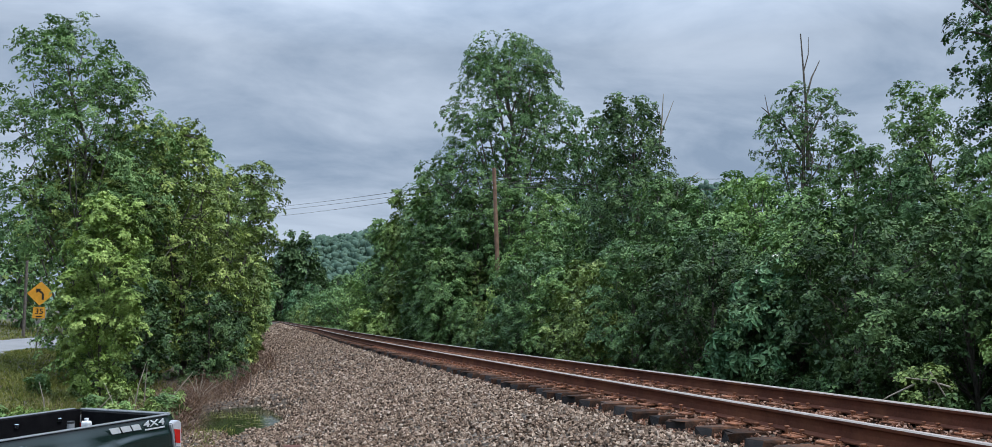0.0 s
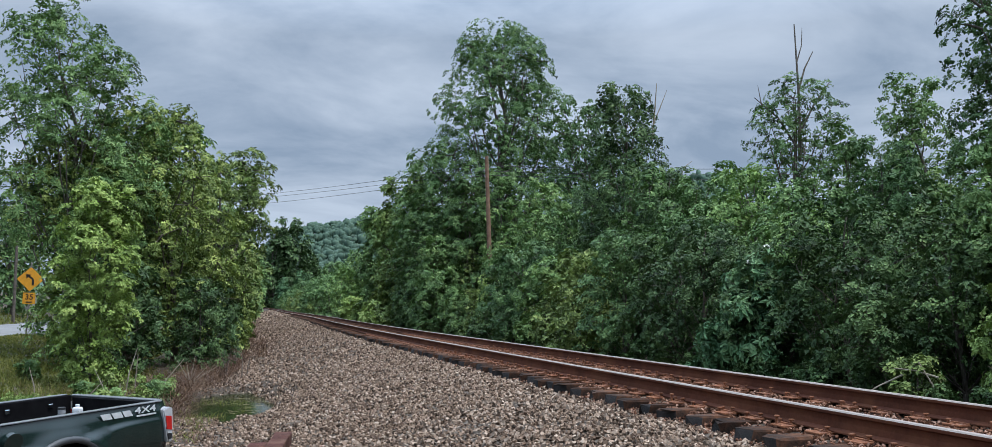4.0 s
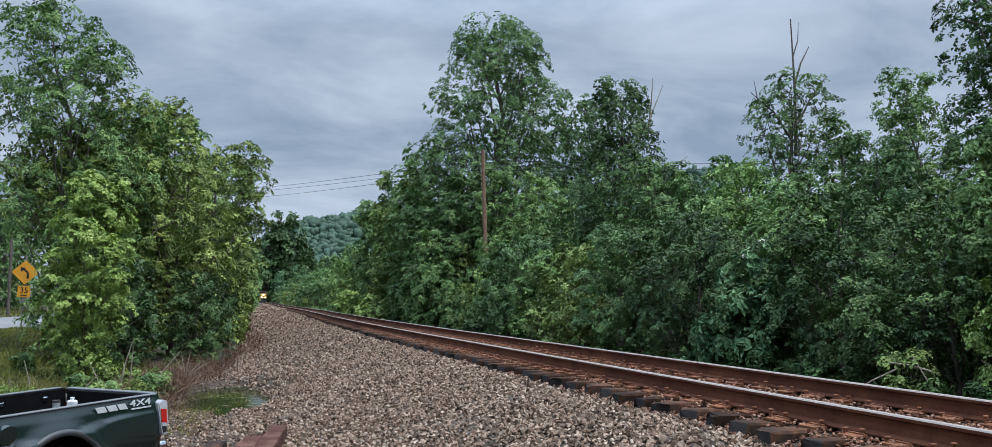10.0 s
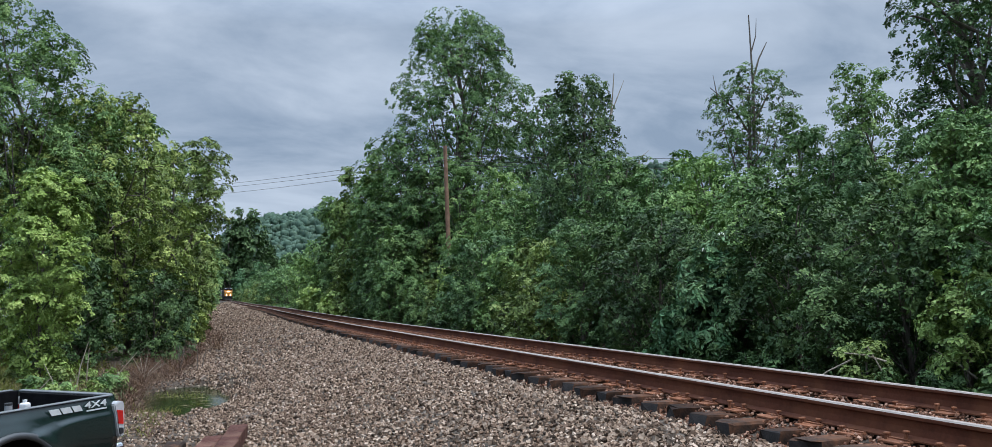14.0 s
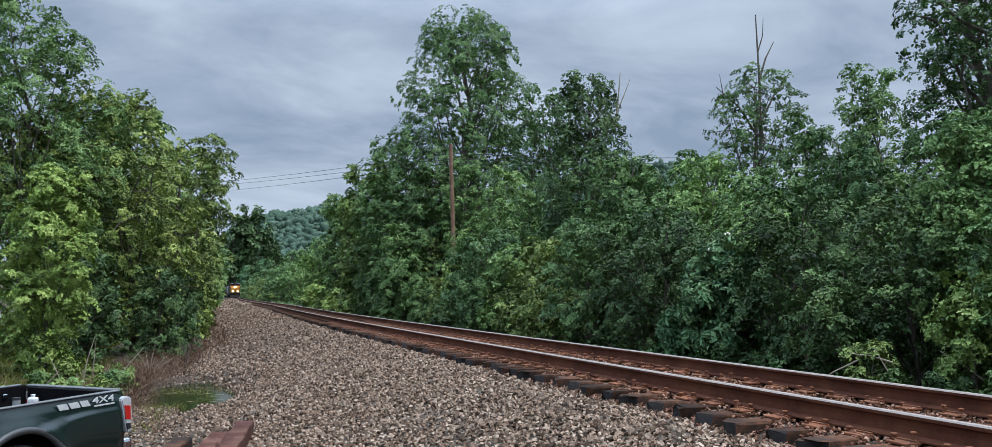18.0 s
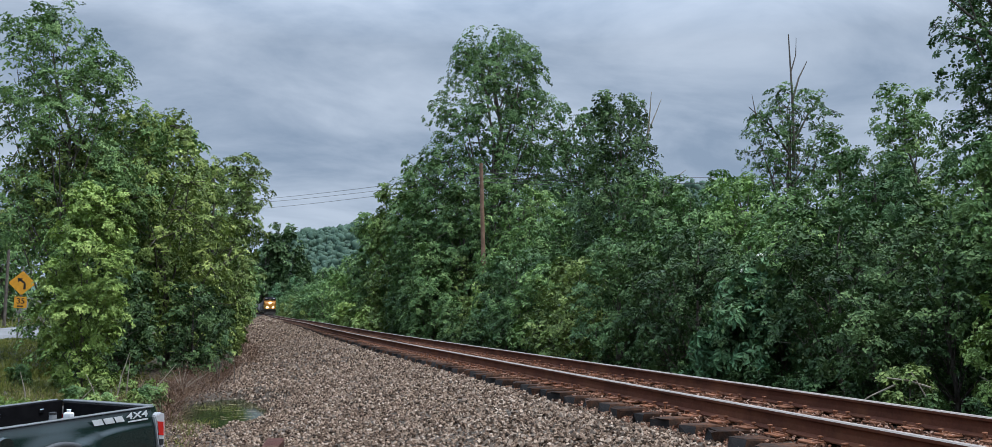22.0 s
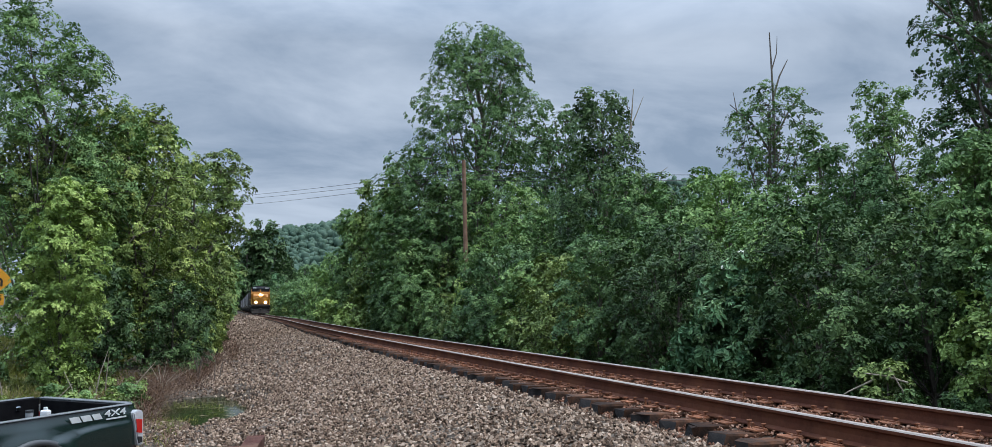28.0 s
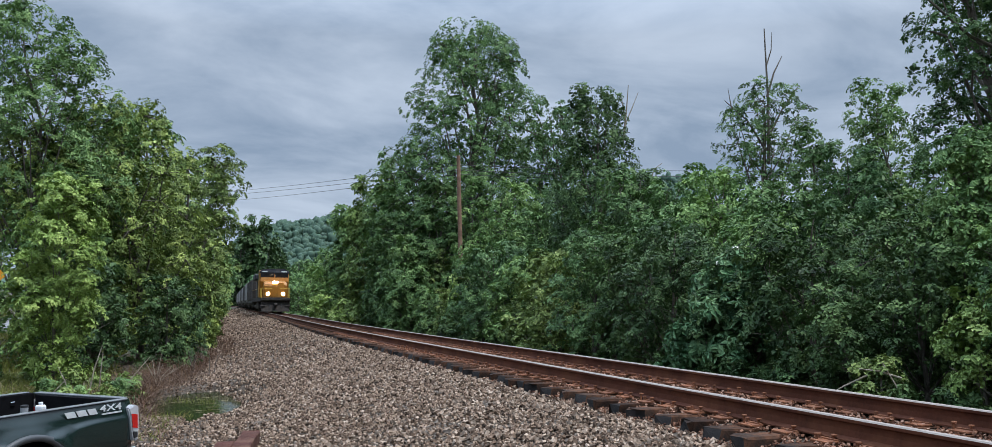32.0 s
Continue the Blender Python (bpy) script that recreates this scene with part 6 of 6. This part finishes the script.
def locomotive():
    e = tagged(empty("locomotive"), "dark blue diesel locomotive with a yellow nose and lit headlights", "locomotive")
    L = 22.3
    part("underframe", box(3.05, L - 1.2, 0.42, (0, -L / 2, 1.38), 0.04), M_GRIME, e)
    part("fuel_tank", box(2.7, 6.0, 0.85, (0, -L / 2, 0.72), 0.18, seg=2), M_GRIME, e)
    bogie(e, -4.2, 3, 3.9)
    bogie(e, -L + 4.2, 3, 3.9)
    hood = prism([(-9.0, 1.6), (-21.4, 1.6), (-21.5, 3.9), (-21.3, 4.25), (-9.0, 4.25)], 2.0)
    part("hood", hood, M_NAVY, e)
    part("radiator", box(3.0, 4.6, 0.75, (0, -18.6, 4.20), 0.12), M_NAVY, e)
    for k in range(7):
        part("hood_door", box(2.04, 1.35, 1.8, (0, -10.2 - 1.52 * k, 2.75), 0.015), M_NAVY, e)
    cabo = [(-3.6, 1.6), (-6.8, 1.6), (-6.8, 4.45), (-6.3, 4.62), (-3.9, 4.58), (-3.35, 4.35), (-3.15, 3.35)]
    cab_m = prism(cabo, 3.05)
    bmesh.ops.bevel(cab_m, geom=[d for d in cab_m.edges if abs(d.verts[0].co.x - d.verts[1].co.x) < 0.01], offset=0.10, segments=2, affect="EDGES")
    bmesh.ops.bevel(cab_m, geom=[d for d in cab_m.edges if abs(d.verts[0].co.x - d.verts[1].co.x) < 0.01 and min(d.verts[0].co.z, d.verts[1].co.z) > 4.2], offset=0.02, segments=1, affect="EDGES")
    cab = part("cab", cab_m, M_YELLOW, e, "yellow cab with dark windows")
    roof = prism([(-1.56, 4.34), (-1.50, 4.50), (-1.2, 4.66), (-0.6, 4.74), (0.6, 4.74), (1.2, 4.66), (1.50, 4.50), (1.56, 4.34)], 3.5, place=pose(0, -5.1, 0, 0, 0, 90))
    part("cab_roof", roof, M_NAVY, cab)
    nose = bmesh.new()
    pts = [(-1.25, 1.6), (-1.15, 2.9), (-1.45, 3.25), (-3.3, 3.45), (-3.6, 1.6)]
    prism(pts, 2.35, nose)
    bmesh.ops.bevel(nose, geom=list(nose.edges), offset=0.10, segments=2, affect="EDGES")
    ns = part("nose", nose, M_YELLOW, e, "blunt yellow nose")
    part("nose_door", box(0.6, 0.03, 1.5, (-0.55, -1.17, 2.4), 0.01), M_YELLOW, ns)
    part("cab_brow", box(3.04, 0.22, 0.30, (0, -3.33, 4.36), 0.06), M_NAVY, cab)
    for s in (-1, 1):
        part("windscreen", box(1.40, 0.05, 0.78, (s * 0.75, -3.225, 3.97), 0.02, turn=pose(0, 0, 0, -11, 0, 0)), M_GLASS, cab)
        part("side_window", box(0.04, 1.5, 0.7, (s * 1.525, -5.2, 3.85), 0.02), M_GLASS, cab)
        part("number_board", box(0.55, 0.05, 0.18, (s * 1.0, -3.205, 4.38), 0.01), M_DECAL, cab)
        # ditch lenses made oversize so their shape carries the lamps' glare
        d = part("ditch_light", rod((s * 0.775, -0.62, 1.98), (s * 0.775, -0.50, 1.98), 0.20, 0.20, 18), M_LAMP_RIM, e)
        part("lens", rod((s * 0.775, -0.50, 1.98), (s * 0.775, -0.47, 1.98), 0.19, 0.185, 18), M_LAMP, d, "glowing warm lamp lens")
        part("front_step", box(0.5, 1.1, 0.12, (s * 1.25, -0.75, 0.72), 0.02), M_GRIME, e)
        for k in range(4):
            part("handrail_post", rod((s * 1.45, -0.35 - k * 0.9, 1.55), (s * 1.45, -0.35 - k * 0.9, 2.55), 0.022, 0.022, 6), M_RAILWHITE, e)
        part("handrail", rod((s * 1.45, -0.35, 2.55), (s * 1.45, -3.1, 2.55), 0.022, 0.022, 6), M_RAILWHITE, e)
        part("side_handrail", rod((s * 1.48, -7.0, 2.6), (s * 1.48, -21.8, 2.6), 0.022, 0.022, 6), M_RAILWHITE, e)
        part("front_rail", rod((s * 1.45, -0.33, 2.55), (s * 0.42, -0.33, 2.55), 0.022, 0.022, 6), M_RAILWHITE, e)
    h = part("head_light", box(0.52, 0.12, 0.28, (0, -1.25, 3.22), 0.04), M_LAMP_RIM, e)
    for s in (-1, 1):
        part("lens", rod((s * 0.145, -1.19, 3.22), (s * 0.145, -1.16, 3.22), 0.145, 0.14, 16), M_LAMP, h, "glowing warm lamp lens")
    part("anticlimber", box(3.0, 0.5, 0.32, (0, -0.45, 1.42), 0.05), M_GRIME, e)
    part("pilot", box(2.95, 0.12, 0.75, (0, -0.55, 0.92), 0.03), M_GRIME, e)
    plow = prism([(-0.55, 0.14), (-0.12, 0.14), (-0.42, 0.85), (-0.55, 0.85)], 2.85)
    part("plow", plow, M_GRIME, e)
    part("coupler", box(0.32, 0.75, 0.28, (0, -0.12, 0.88), 0.05), M_GRIME, e)
    for s in (-1, 1):
        part("air_hose", rod((s * 0.55, -0.3, 0.95), (s * 0.62, -0.14, 0.5), 0.03, 0.03, 8), M_PLASTIC, e)
    part("horn", box(0.5, 0.4, 0.14, (0, -5.8, 4.76), 0.04), M_GRIME, e)
    part("exhaust_stack", box(0.6, 1.0, 0.25, (0, -12.0, 4.37), 0.03), M_GRIME, e)
    return e


M_HOPPER_GREY = surface("hopper_grey", (0.27, 0.27, 0.27), (0.36, 0.35, 0.34), 1.5, 0.6, dirt=(0.18, 0.14, 0.11), dirt_scale=0.8)
M_HOPPER_DARK = surface("hopper_dark", (0.045, 0.042, 0.042), (0.075, 0.07, 0.068), 1.5, 0.7, dirt=(0.11, 0.075, 0.055), dirt_scale=0.8)
CAR_L = 18.2


def hopper(mat, label):
    e = tagged(empty("hopper_car"), label, "hopper car", "hopper cars of the train")
    w = 1.52
    outline = []
    for k in range(9):
        a = math.pi * k / 8
        outline.append((w * math.cos(a) * (0.93 if 0 < k < 8 else 1), 3.95 + 0.42 * math.sin(a)))
    outline += [(-w, 1.55), (-w * 0.8, 1.2), (w * 0.8, 1.2), (w, 1.55)]
    body = prism([(a, b) for a, b in outline], CAR_L - 2.2, place=pose(0, -CAR_L / 2, 0, 0, 0, 90))
    part("body", body, mat, e)
    for k in range(12):
        y = -1.3 - (CAR_L - 2.6) * k / 11
        for s in (-1, 1):
            part("side_rib", box(0.10, 0.12, 2.5, (s * (w + 0.03), y, 2.75), 0.015), mat, e)
    for k in range(4):
        part("chute", prism([(-1.6, 1.25), (1.6, 1.25), (0.4, 0.45), (-0.4, 0.45)], 2.2, place=pose(0, -4.2 - 3.3 * k, 0)), mat, e)
    part("running_board", box(0.75, CAR_L - 1.6, 0.06, (0, -CAR_L / 2, 4.46), 0.01), M_GRIME, e)
    for k in range(6):
        part("hatch", box(0.9, 1.1, 0.12, (0, -2.6 - 2.6 * k, 4.38), 0.03), mat, e)
    part("sill", box(2.9, CAR_L - 0.9, 0.30, (0, -CAR_L / 2, 1.15), 0.03), M_GRIME, e)
    for y in (-0.55, -CAR_L + 0.55):
        part("end_platform", box(2.9, 0.9, 0.08, (0, y, 1.28), 0.01), M_GRIME, e)
        for s in (-1, 1):
            part("end_ladder", box(0.4, 0.06, 2.9, (s * 1.2, y * 0.98, 2.7), 0.01), M_GRIME, e)
        part("coupler", box(0.3, 0.7, 0.26, (0, y + (0.5 if y > -2 else -0.5), 0.88), 0.04), M_GRIME, e)
    bogie(e, -2.4, 2, 1.78, 0.46)
    bogie(e, -CAR_L + 2.4, 2, 1.78, 0.46)
    return e


loco = locomotive()
hop_grey = hopper(M_HOPPER_GREY, "pale grey covered hopper car with side ribs")
hop_dark = hopper(M_HOPPER_DARK, "dark grey covered hopper car with side ribs")
cars = [hop_dark, hop_grey, copy_thing(hop_dark, pose(0, 0, 0))]
for k in range(8):
    cars.append(copy_thing((hop_grey, hop_dark, hop_grey)[k % 3], pose(0, 0, 0)))

lay_ties()


def track_pose(y_front, length):
    """Pose of a rail vehicle whose front is at y_front and which reaches length metres back along the line."""
    a, b = Vector((track_x(y_front + 2.5), y_front + 2.5, 0)), Vector((track_x(y_front + length - 2.5), y_front + length - 2.5, 0))
    d = (a - b).normalized()
    p = a + d * 2.5
    return pose(p.x, p.y, 0, 0, 0, math.degrees(math.atan2(-d.x, d.y)))


def motions():
    gone = 92.7
    speed = 13.9
    walk(loco, [(float(t), track_pose(gone + speed * (32 - t), 22.3)) for t in range(0, 33)])
    for k, car in enumerate(cars):
        back = 22.6 + k * (CAR_L + 0.2)
        walk(car, [(float(t), track_pose(gone + back + speed * (32 - t), CAR_L)) for t in range(0, 33)])
    rows = []
    for t in range(0, 33):
        y = 46.2 + 16.5 * (t - 24.0)
        h = math.degrees(math.atan2(road_x(y + 2) - road_x(y - 2), 4))
        x = road_x(y + 1) + 1.45
        rows.append((float(t), pose(x, y, gz(road_x(y), y) + 0.04, 0, 0, -h)))
    walk(passing, rows)


motions()
